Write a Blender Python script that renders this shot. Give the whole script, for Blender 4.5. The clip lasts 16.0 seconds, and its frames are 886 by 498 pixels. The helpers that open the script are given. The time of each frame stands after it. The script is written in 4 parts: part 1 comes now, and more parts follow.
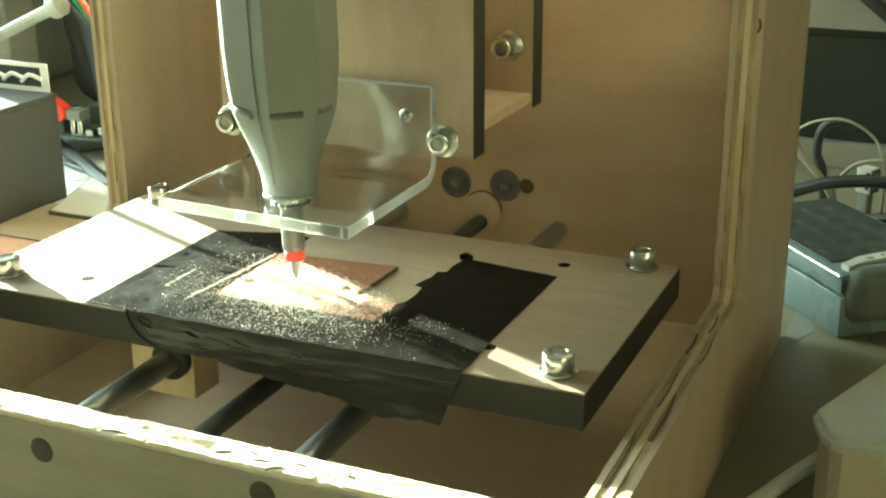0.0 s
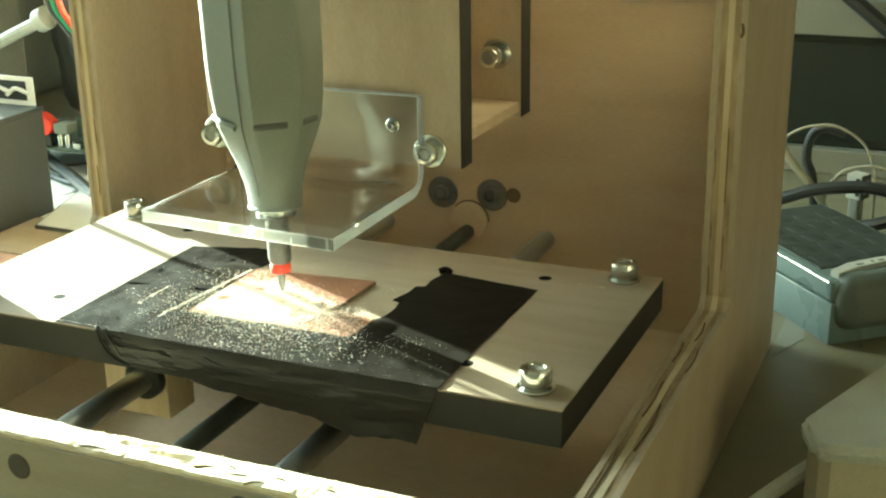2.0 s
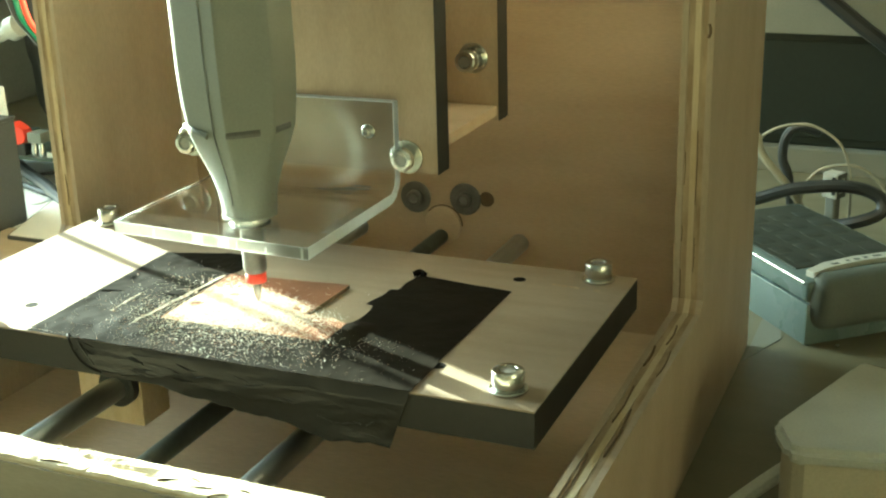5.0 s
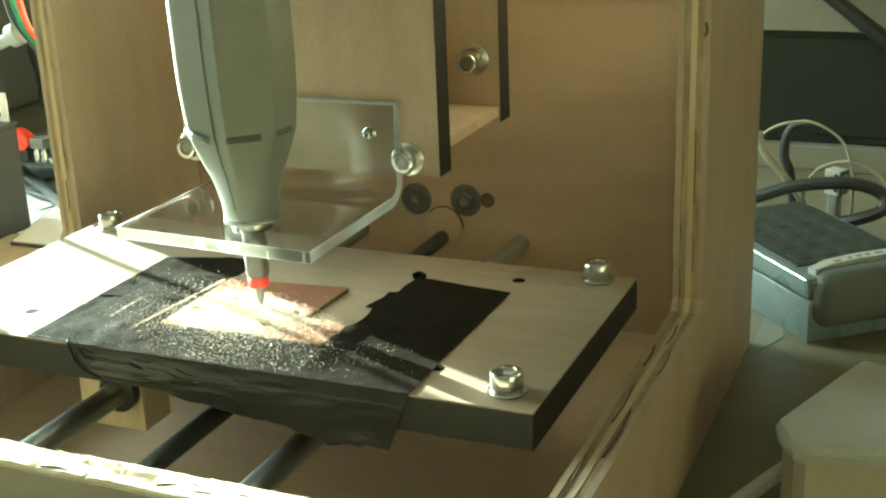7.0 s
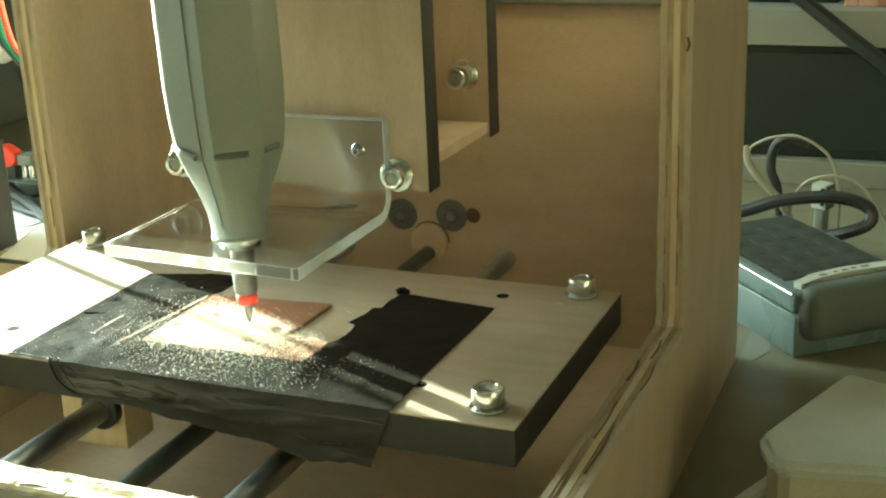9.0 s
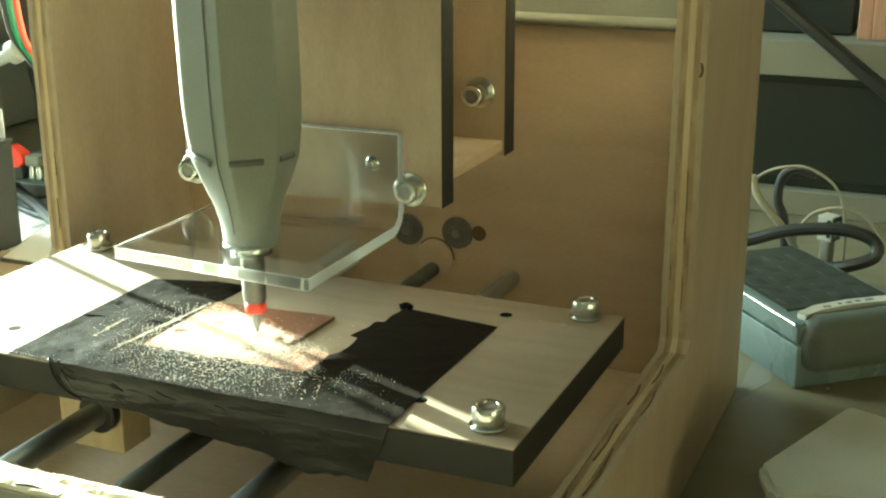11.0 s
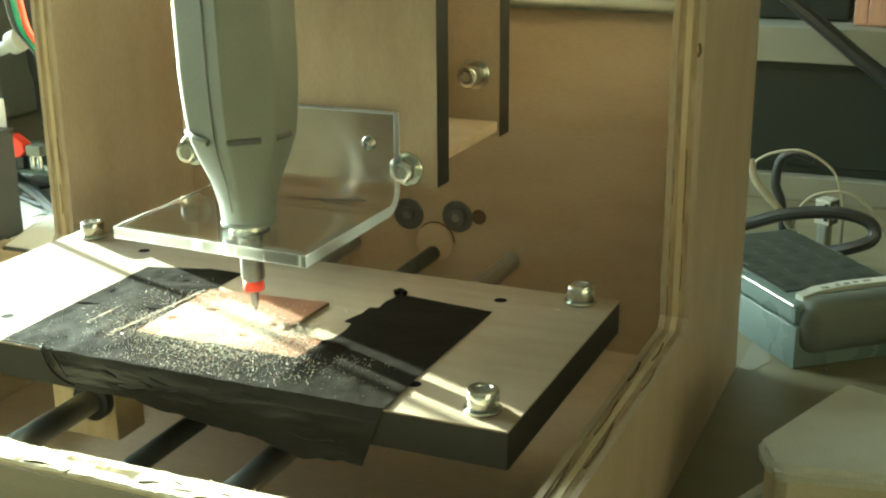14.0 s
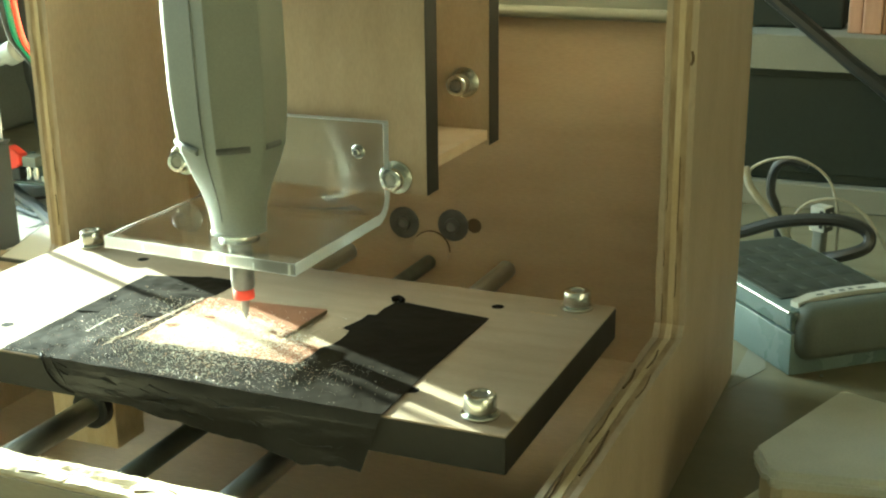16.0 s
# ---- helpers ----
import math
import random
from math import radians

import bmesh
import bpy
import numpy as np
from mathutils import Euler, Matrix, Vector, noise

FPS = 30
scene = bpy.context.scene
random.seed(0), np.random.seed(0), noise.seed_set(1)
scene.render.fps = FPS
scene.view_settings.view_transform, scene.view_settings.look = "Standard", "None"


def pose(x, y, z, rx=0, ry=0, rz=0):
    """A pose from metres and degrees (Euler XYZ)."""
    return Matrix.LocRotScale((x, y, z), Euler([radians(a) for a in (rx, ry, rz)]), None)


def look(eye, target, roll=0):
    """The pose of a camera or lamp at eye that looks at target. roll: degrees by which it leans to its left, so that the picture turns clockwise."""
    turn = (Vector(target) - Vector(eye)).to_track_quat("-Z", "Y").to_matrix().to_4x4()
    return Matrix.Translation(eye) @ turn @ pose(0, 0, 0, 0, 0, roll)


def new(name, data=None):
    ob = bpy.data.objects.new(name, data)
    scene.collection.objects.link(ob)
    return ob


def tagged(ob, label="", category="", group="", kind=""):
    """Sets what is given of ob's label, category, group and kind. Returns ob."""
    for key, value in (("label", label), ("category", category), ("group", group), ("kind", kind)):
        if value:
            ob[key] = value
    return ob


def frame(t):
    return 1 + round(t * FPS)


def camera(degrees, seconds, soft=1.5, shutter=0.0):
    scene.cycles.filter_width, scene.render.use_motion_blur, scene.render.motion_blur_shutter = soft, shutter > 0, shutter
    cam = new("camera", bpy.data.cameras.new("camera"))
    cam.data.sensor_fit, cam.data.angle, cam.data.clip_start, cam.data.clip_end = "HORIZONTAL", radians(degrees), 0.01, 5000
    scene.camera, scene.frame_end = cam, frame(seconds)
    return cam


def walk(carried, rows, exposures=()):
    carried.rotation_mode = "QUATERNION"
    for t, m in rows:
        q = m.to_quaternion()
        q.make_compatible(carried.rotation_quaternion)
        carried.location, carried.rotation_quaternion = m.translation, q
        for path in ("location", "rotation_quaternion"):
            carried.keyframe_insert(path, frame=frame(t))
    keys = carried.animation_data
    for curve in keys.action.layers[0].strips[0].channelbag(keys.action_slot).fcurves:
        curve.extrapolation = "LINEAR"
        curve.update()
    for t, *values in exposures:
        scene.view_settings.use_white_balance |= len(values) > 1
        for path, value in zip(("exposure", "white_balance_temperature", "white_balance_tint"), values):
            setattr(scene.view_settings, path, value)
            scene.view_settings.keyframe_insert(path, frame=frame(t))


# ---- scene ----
cam = camera(38.81, 16.0, soft=2.2)
CM = 0.01
# seconds, eye in centimetres, yaw, pitch, roll
PATH = [
    (0, 12.51, -37.79, 18.72, 23.86, -19.66, 0.43),
    (0.5, 12.70, -37.60, 18.78, 23.75, -19.22, 0.66),
    (1, 12.93, -37.26, 18.57, 23.41, -19.24, 0.97),
    (1.5, 12.88, -37.10, 18.63, 23.52, -19.15, 1.14),
    (2, 12.88, -37.13, 18.48, 23.60, -19.14, 0.92),
    (2.5, 12.86, -37.13, 18.36, 23.59, -19.23, 1.11),
    (3, 13.01, -37.04, 18.36, 23.46, -19.03, 1.05),
    (3.5, 13.12, -36.82, 18.58, 23.20, -19.18, 1.22),
    (4, 13.45, -36.66, 18.30, 22.99, -19.30, 1.29),
    (4.2, 13.37, -36.58, 18.38, 22.80, -19.16, 1.34),
    (6.5, 13.61, -36.28, 18.44, 23.08, -18.89, 2.00),
    (7, 13.72, -36.20, 18.45, 22.96, -19.00, 2.22),
    (7.5, 13.81, -36.04, 18.50, 22.81, -18.70, 2.39),
    (8, 13.85, -36.15, 18.54, 22.72, -18.34, 2.32),
    (8.5, 13.75, -36.16, 18.36, 22.84, -18.59, 2.26),
    (9, 14.07, -35.96, 18.42, 22.63, -18.33, 2.31),
    (9.2, 14.07, -35.89, 18.43, 22.78, -18.45, 2.24),
    (11.3, 13.90, -36.04, 18.26, 23.40, -17.42, 0.10),
    (11.5, 13.98, -36.09, 18.07, 23.41, -17.45, 0.23),
    (12, 14.07, -36.25, 17.97, 23.44, -17.44, 0.39),
    (12.5, 13.99, -36.44, 17.68, 23.52, -17.65, 0.34),
    (13, 13.93, -36.49, 17.96, 23.49, -17.50, 0.28),
    (13.5, 14.43, -36.37, 18.12, 22.85, -17.43, 0.36),
    (14, 14.04, -36.61, 17.87, 23.23, -17.69, 0.46),
    (14.5, 14.12, -36.65, 17.84, 23.43, -17.44, 0.47),
    (15, 14.24, -36.62, 17.99, 23.21, -17.27, 0.65),
    (15.5, 14.44, -36.58, 17.90, 23.00, -17.43, 0.68),
    (16, 14.20, -36.67, 17.89, 23.06, -17.28, 0.69),
]
walk(cam, [(t, pose(x * CM, y * CM, z * CM, 90 + p, r, w)) for t, x, y, z, w, p, r in PATH],
     exposures=[(0.0, 3.8, 5400, -21), (16.0, 3.8, 5400, -21)])

# ---- light ----
SUN_WAY = Vector((1.0, -0.432, -0.198))
world = bpy.data.worlds.new("sky")
scene.world = world
world.use_nodes = True
sky = world.node_tree.nodes.new("ShaderNodeTexSky")
sky.sky_type, sky.sun_disc = "NISHITA", False
sky.sun_elevation, sky.sun_rotation = radians(10.3), math.atan2(-1.0, 0.432)
world.node_tree.links.new(sky.outputs[0], world.node_tree.nodes["Background"].inputs[0])
world.node_tree.nodes["Background"].inputs[1].default_value = 0.06
sun = new("sun", bpy.data.lights.new("sun", "SUN"))
sun.data.energy, sun.data.angle, sun.data.color = 5.0, radians(0.6), (1.0, 0.9, 0.72)
sun.matrix_world = look((-3, 1.35, 0.6), Vector((-3, 1.35, 0.6)) + SUN_WAY)
window_light = new("window_light", bpy.data.lights.new("window_light", "AREA"))
window_light.data.shape, window_light.data.size, window_light.data.size_y = "RECTANGLE", 1.9, 1.5
window_light.data.energy, window_light.data.color = 9.0, (1.0, 0.98, 0.92)
window_light.matrix_world = look((-1.93, 0.7, 0.75), (0, 0.5, 0.4))
# ---- materials ----
def material(name, colour, rough=0.6, metal=0.0, second=None, scale=120.0, stretch=(1, 1, 1), amount=0.5, fine=900.0,
             bump=0.15, speck=None, spread=(0.35, 0.65), spec=0.5, rough_var=0.1):
    m = bpy.data.materials.new(name)
    m.use_nodes = True
    nt = m.node_tree
    n, link = nt.nodes, nt.links.new
    bsdf = n["Principled BSDF"]
    bsdf.inputs["Metallic"].default_value = metal
    bsdf.inputs["Specular IOR Level"].default_value = spec
    second = second or tuple(c * 0.7 for c in colour)
    tc, mp = n.new("ShaderNodeTexCoord"), n.new("ShaderNodeMapping")
    mp.inputs["Scale"].default_value = stretch
    link(tc.outputs["Object"], mp.inputs["Vector"])
    big, small = n.new("ShaderNodeTexNoise"), n.new("ShaderNodeTexNoise")
    big.inputs["Scale"].default_value, big.inputs["Detail"].default_value = scale, 5
    small.inputs["Scale"].default_value, small.inputs["Detail"].default_value = fine, 3
    link(mp.outputs[0], big.inputs["Vector"])
    link(mp.outputs[0], small.inputs["Vector"])
    ramp = n.new("ShaderNodeMapRange")
    ramp.inputs["From Min"].default_value, ramp.inputs["From Max"].default_value = spread
    link(big.outputs["Fac"], ramp.inputs["Value"])
    mul = n.new("ShaderNodeMath")
    mul.operation = "MULTIPLY"
    mul.inputs[1].default_value = amount
    link(ramp.outputs[0], mul.inputs[0])
    mix = n.new("ShaderNodeMix")
    mix.data_type = "RGBA"
    mix.inputs["A"].default_value, mix.inputs["B"].default_value = (*colour, 1), (*second, 1)
    link(mul.outputs[0], mix.inputs["Factor"])
    mix2 = n.new("ShaderNodeMix")
    mix2.data_type, mix2.blend_type = "RGBA", "MULTIPLY"
    mix2.inputs["Factor"].default_value = 0.35
    grey = n.new("ShaderNodeMapRange")
    grey.inputs["To Min"].default_value, grey.inputs["To Max"].default_value = 0.55, 1.4
    link(small.outputs["Fac"], grey.inputs["Value"])
    link(mix.outputs["Result"], mix2.inputs["A"])
    link(grey.outputs[0], mix2.inputs["B"])
    link(mix2.outputs["Result"], bsdf.inputs["Base Color"])
    rr = n.new("ShaderNodeMapRange")
    rr.inputs["To Min"].default_value, rr.inputs["To Max"].default_value = max(0.03, rough - rough_var), min(1, rough + rough_var)
    link(big.outputs["Fac"], rr.inputs["Value"])
    link(rr.outputs[0], bsdf.inputs["Roughness"])
    bp = n.new("ShaderNodeBump")
    bp.inputs["Strength"].default_value, bp.inputs["Distance"].default_value = bump, 0.0006
    link(small.outputs["Fac"], bp.inputs["Height"])
    link(bp.outputs[0], bsdf.inputs["Normal"])
    return m


def glass(name, colour, rough=0.02, ior=1.49):
    m = material(name, colour, rough, fine=60.0, bump=0.004, amount=0.1, rough_var=0.02)
    b = m.node_tree.nodes["Principled BSDF"]
    b.inputs["Transmission Weight"].default_value, b.inputs["IOR"].default_value = 1.0, ior
    return m


M_PLY = material("plywood_face", (0.55, 0.42, 0.275), 0.5, second=(0.44, 0.32, 0.195), scale=11, stretch=(0.7, 1, 3.2), amount=0.85, fine=380, bump=0.05)
M_BASE = material("base_plywood", (0.56, 0.44, 0.3), 0.6, second=(0.47, 0.36, 0.24), scale=16, stretch=(0.8, 3, 3), fine=300, bump=0.04)
M_PLY_SIDE = material("plywood_upright", (0.44, 0.35, 0.24), 0.55, second=(0.36, 0.28, 0.18), scale=20, stretch=(2.5, 2.5, 0.8), amount=0.45, fine=300, bump=0.03)
M_PLY_LIGHT = material("ply_light_layer", (0.6, 0.5, 0.33), 0.7, second=(0.5, 0.38, 0.2), scale=60, stretch=(3, 1, 0.6), amount=0.8, fine=700, bump=0.3)
M_PLY_DARK = material("ply_dark_layer", (0.45, 0.34, 0.205), 0.75, second=(0.26, 0.18, 0.095), scale=70, stretch=(3, 1, 0.8), amount=0.8, fine=600, bump=0.45)
M_SPLINTER = material("sawn_edge", (0.72, 0.64, 0.44), 0.8, second=(0.5, 0.4, 0.24), scale=90, stretch=(0.5, 3, 3), amount=0.7, fine=600, bump=0.5)
M_FRONT = material("front_board", (0.35, 0.31, 0.245), 0.65, second=(0.285, 0.25, 0.19), scale=30, stretch=(0.6, 2, 4), amount=0.6, fine=500, bump=0.1)
M_TABLE = material("table_veneer", (0.3, 0.232, 0.155), 0.6, second=(0.25, 0.188, 0.12), scale=30, stretch=(0.8, 4, 4), amount=0.6, fine=420, bump=0.05)
M_CARRIAGE = material("carriage_board", (0.41, 0.315, 0.205), 0.5, second=(0.34, 0.25, 0.155), scale=24, stretch=(3, 3, 1), amount=0.6, fine=420, bump=0.05)
M_BLACK_EDGE = material("black_edge", (0.02, 0.019, 0.015), 0.55, second=(0.03, 0.028, 0.021), scale=60, fine=500, bump=0.1, spec=0.25)
M_TAPE = material("black_tape", (0.008, 0.0064, 0.004), 0.5, second=(0.019, 0.0155, 0.0105), scale=90, fine=420, bump=0.12, spec=0.03)
M_FILM = material("black_film", (0.016, 0.015, 0.012), 0.34, second=(0.024, 0.022, 0.018), scale=70, fine=300, bump=0.15, spec=0.22)
M_COPPER = material("copper", (0.27, 0.125, 0.065), 0.5, metal=0.45, second=(0.19, 0.09, 0.048), scale=60, fine=800, bump=0.15)
M_FR4 = material("board_core", (0.12, 0.09, 0.04), 0.6)
M_DUST = material("milling_dust", (0.85, 0.78, 0.64), 0.28, metal=0.15, scale=300, fine=2000)


def vary_grains(mat, colours):
    """Each grain takes its own tint between bare copper and pale fibre dust."""
    nt = mat.node_tree
    geo, ramp = nt.nodes.new("ShaderNodeNewGeometry"), nt.nodes.new("ShaderNodeValToRGB")
    while len(ramp.color_ramp.elements) < len(colours):
        ramp.color_ramp.elements.new(0.5)
    for e, (at, c) in zip(ramp.color_ramp.elements, colours):
        e.position, e.color = at, (*c, 1)
    nt.links.new(geo.outputs["Random Per Island"], ramp.inputs["Fac"])
    nt.links.new(ramp.outputs["Color"], nt.nodes["Principled BSDF"].inputs["Base Color"])


vary_grains(M_DUST, ((0.0, (0.6, 0.34, 0.19)), (0.14, (0.8, 0.6, 0.43)), (0.38, (0.93, 0.88, 0.76)), (1.0, (0.96, 0.94, 0.88))))
M_STEEL = material("zinc_steel", (0.62, 0.63, 0.58), 0.22, metal=1.0, second=(0.5, 0.5, 0.45), scale=200, fine=900, bump=0.05)
M_ROD = material("steel_rod", (0.5, 0.52, 0.51), 0.38, metal=1.0, second=(0.33, 0.34, 0.33), scale=60, stretch=(6, 0.4, 6), fine=900, bump=0.05)
# Darker steel than the bolt heads, so the sockets read as shaded.
M_SOCKET = material("shaded_socket", (0.3, 0.3, 0.27), 0.4, metal=0.8, scale=200)
# Brown for cracks, and for shade painted into a gap and a hole.
M_CRACK_SHADE = material("crack_and_shade", (0.15, 0.1, 0.05), 0.9)
M_RECESS = material("shaded_recess", (0.07, 0.06, 0.045), 0.8)
M_HOLE = material("bore_shade", (0.006, 0.005, 0.004), 0.9, spec=0.05)
M_TOOL = material("grey_plastic", (0.175, 0.185, 0.15), 0.45, second=(0.15, 0.16, 0.13), scale=40, fine=1200, bump=0.05)
M_SLOT = material("grey_and_slot_shade", (0.09, 0.092, 0.08), 0.6)
M_TOOL_DARK = material("dark_plastic", (0.05, 0.052, 0.048), 0.5)
M_COLLET = material("collet_steel", (0.2, 0.19, 0.17), 0.42, metal=0.7, scale=200, fine=900)
M_RED = material("red_plastic", (0.75, 0.06, 0.03), 0.4, second=(0.6, 0.04, 0.02))
M_ACRYLIC = glass("clear_acrylic", (0.96, 0.97, 0.95))
M_FROST = glass("frosted_rim", (0.95, 0.96, 0.9), 0.35)
M_FROST.node_tree.nodes["Principled BSDF"].inputs["Transmission Weight"].default_value = 0.55
# Darker tint of the rim glass, so that the front lip looks dimmer.
M_LIP = glass("dimmed_lip", (0.33, 0.31, 0.25), 0.3)
M_RIM = glass("cloudy_rim", (0.62, 0.6, 0.51), 0.4)
M_RIM.node_tree.nodes["Principled BSDF"].inputs["Transmission Weight"].default_value = 0.8
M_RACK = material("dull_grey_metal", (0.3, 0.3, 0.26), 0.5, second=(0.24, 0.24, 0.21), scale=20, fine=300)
M_BOX = material("charcoal_box", (0.07, 0.073, 0.067), 0.5, second=(0.06, 0.063, 0.058), scale=20, fine=500)
M_CAP = material("dark_end_cap", (0.12, 0.135, 0.11), 0.6, second=(0.1, 0.115, 0.095), scale=40, fine=900)
M_DESK = material("desk_top", (0.2, 0.182, 0.11), 0.5, second=(0.165, 0.148, 0.086), scale=14, stretch=(1, 4, 4), fine=300, bump=0.06)
M_WALL = material("room_paint", (0.36, 0.35, 0.28), 0.9, second=(0.31, 0.3, 0.24), scale=3, fine=80, bump=0.05)
M_DIM_WALL = material("dim_wall", (0.2, 0.17, 0.11), 0.7, second=(0.15, 0.125, 0.08), scale=4, stretch=(3, 3, 0.5), fine=60)
M_FLOOR = material("room_floor", (0.25, 0.2, 0.14), 0.6, scale=4, fine=60)
M_TEAL = material("grey_green_plastic", (0.16, 0.21, 0.195), 0.28, second=(0.14, 0.185, 0.17), scale=40, fine=900, bump=0.04)
M_KEY = material("soft_key", (0.026, 0.031, 0.021), 0.7, second=(0.032, 0.037, 0.026), scale=60, fine=600)
M_KEYPAD = material("dark_keypad", (0.03, 0.036, 0.025), 0.65, second=(0.037, 0.043, 0.03), scale=60, fine=600)
M_CASE = material("dark_case", (0.022, 0.028, 0.021), 0.55, second=(0.028, 0.034, 0.026), scale=20, fine=300, spec=0.3)
M_WHITE = material("white_plastic", (0.6, 0.6, 0.52), 0.45, second=(0.46, 0.46, 0.39), scale=30, fine=900, bump=0.03)
M_BEIGE = material("beige_card", (0.55, 0.5, 0.36), 0.7, second=(0.48, 0.43, 0.3), scale=30)
M_BLACK = material("black_plastic", (0.022, 0.024, 0.022), 0.4, second=(0.03, 0.032, 0.03), scale=40, fine=900)
M_PAPER = material("paper", (0.78, 0.78, 0.74), 0.8, second=(0.7, 0.72, 0.72), scale=20)
M_CREAM = material("cream_cable", (0.36, 0.34, 0.25), 0.5)
M_RAIL = material("dull_rail", (0.3, 0.3, 0.24), 0.4, second=(0.25, 0.25, 0.2), scale=30, stretch=(0.4, 3, 3), metal=0.3)
M_ROD_DARK = material("oiled_thread", (0.13, 0.14, 0.12), 0.45, metal=0.8, second=(0.08, 0.085, 0.07), scale=80)
M_CLOTH = material("dark_cloth", (0.07, 0.071, 0.067), 0.9, second=(0.045, 0.046, 0.043), scale=30, fine=400, bump=0.3)
M_GREEN = material("green_cable", (0.03, 0.22, 0.12), 0.45)
M_HAZY = material("cloudy_plastic", (0.42, 0.43, 0.37), 0.5)
M_GREYSTRIP = material("grey_shelf", (0.25, 0.25, 0.2), 0.6, second=(0.21, 0.21, 0.17), scale=20)
M_BRICK = material("pinkish_wood", (0.5, 0.3, 0.2), 0.7, second=(0.4, 0.23, 0.15), scale=40, stretch=(6, 6, 1))
M_PCB = material("bare_circuit_board", (0.05, 0.07, 0.05), 0.45)


# ---- mesh helpers, in centimetres ----
def box(bm, x0, x1, y0, y1, z0, z1, bevel=0.0, seg=2):
    made = bmesh.ops.create_cube(bm, size=1.0)["verts"]
    for v in made:
        v.co = Vector(((x0 + x1) / 2 + v.co.x * (x1 - x0), (y0 + y1) / 2 + v.co.y * (y1 - y0), (z0 + z1) / 2 + v.co.z * (z1 - z0)))
    if bevel:
        edges = {e for v in made for e in v.link_edges}
        bmesh.ops.bevel(bm, geom=list(edges), offset=bevel, segments=seg, profile=0.5, affect="EDGES")
    return bm


def prism(bm, outline, axis, low, high):
    """A solid with that outline in the plane across axis, from low to high along it."""
    def place(a, b, c):
        return {0: (c, a, b), 1: (a, c, b), 2: (a, b, c)}[axis]
    lo = [bm.verts.new(place(a, b, low)) for a, b in outline]
    hi = [bm.verts.new(place(a, b, high)) for a, b in outline]
    bm.faces.new(lo)
    bm.faces.new(hi)
    for i in range(len(lo)):
        j = (i + 1) % len(lo)
        bm.faces.new((lo[i], lo[j], hi[j], hi[i]))
    bmesh.ops.recalc_face_normals(bm, faces=bm.faces)
    return bm


def lathe(bm, profile, centre=(0, 0, 0), axis=(0, 0, 1), seg=32, squash=1.0):
    """A turned solid: profile is (radius, height) along axis from centre."""
    turn = Vector((0, 0, 1)).rotation_difference(Vector(axis).normalized()).to_matrix()
    rings = []
    for r, h in profile:
        ring = []
        for k in range(seg):
            a = 2 * math.pi * k / seg
            ring.append(bm.verts.new(Vector(centre) + turn @ Vector((r * math.cos(a), r * squash * math.sin(a), h))))
        rings.append(ring)
    for one, two in zip(rings, rings[1:]):
        for k in range(seg):
            bm.faces.new((one[k], one[(k + 1) % seg], two[(k + 1) % seg], two[k]))
    bm.faces.new(rings[0][::-1])
    bm.faces.new(rings[-1])
    bmesh.ops.recalc_face_normals(bm, faces=bm.faces)
    return bm


def tube(bm, points, radius, seg=10):
    """A cable through the points, rounded by a spline."""
    p = [Vector(q) for q in points]
    fine = []
    for i in range(len(p) - 1):
        a, b, c, d = p[max(i - 1, 0)], p[i], p[i + 1], p[min(i + 2, len(p) - 1)]
        for s in range(8):
            t = s / 8
            fine.append(0.5 * (2 * b + (c - a) * t + (2 * a - 5 * b + 4 * c - d) * t * t + (3 * b - a - 3 * c + d) * t ** 3))
    fine.append(p[-1])
    rings, normal = [], None
    for i, q in enumerate(fine):
        way = (fine[min(i + 1, len(fine) - 1)] - fine[max(i - 1, 0)]).normalized()
        normal = normal or way.orthogonal()
        normal = (normal - way * normal.dot(way)).normalized()
        side = way.cross(normal)
        rings.append([bm.verts.new(q + radius * (normal * math.cos(2 * math.pi * k / seg) + side * math.sin(2 * math.pi * k / seg))) for k in range(seg)])
    for one, two in zip(rings, rings[1:]):
        for k in range(seg):
            bm.faces.new((one[k], one[(k + 1) % seg], two[(k + 1) % seg], two[k]))
    bm.faces.new(rings[0][::-1])
    bm.faces.new(rings[-1])
    bmesh.ops.recalc_face_normals(bm, faces=bm.faces)
    return bm


def mesh_of(name, bm, mat, smooth=False):
    for v in bm.verts:
        v.co *= CM
    me = bpy.data.meshes.new(name)
    bm.to_mesh(me)
    bm.free()
    me.materials.append(mat)
    if smooth:
        for f in me.polygons:
            f.use_smooth = True
        me.set_sharp_from_angle(angle=radians(35))
    return me


def part(name, bm, mat, parent=None, label="", smooth=False):
    ob = new(name, mesh_of(name, bm, mat, smooth))
    ob.parent = parent
    if label:
        ob["label"] = label
    return ob


def thing(name, label, category, group="", at=(0, 0, 0), kind=""):
    ob = new(name)
    ob.empty_display_size = 0.01
    ob.location = [c * CM for c in at]
    return tagged(ob, label, category, group, kind)


def structure(name, bm, mat, label, category="", smooth=False):
    return tagged(part(name, bm, mat, None, "", smooth), label, category or name.split("_")[0], kind="structure")


def B():
    return bmesh.new()


# ---- the room round the desk ----
DESK_Z = -8.0
structure("floor", box(B(), -260, 260, -260, 260, -88, -82), M_FLOOR, "brown boarded floor of the room", "floor")
structure("ceiling", box(B(), -260, 260, -260, 260, 175, 180), M_WALL, "dull painted ceiling", "ceiling")
# These two walls get a dark colour to cut the light they bounce.
structure("wall_right", box(B(), 200, 206, -260, 260, -82, 175), M_DIM_WALL, "unseen room wall, darkened to weaken bounced light", "wall")
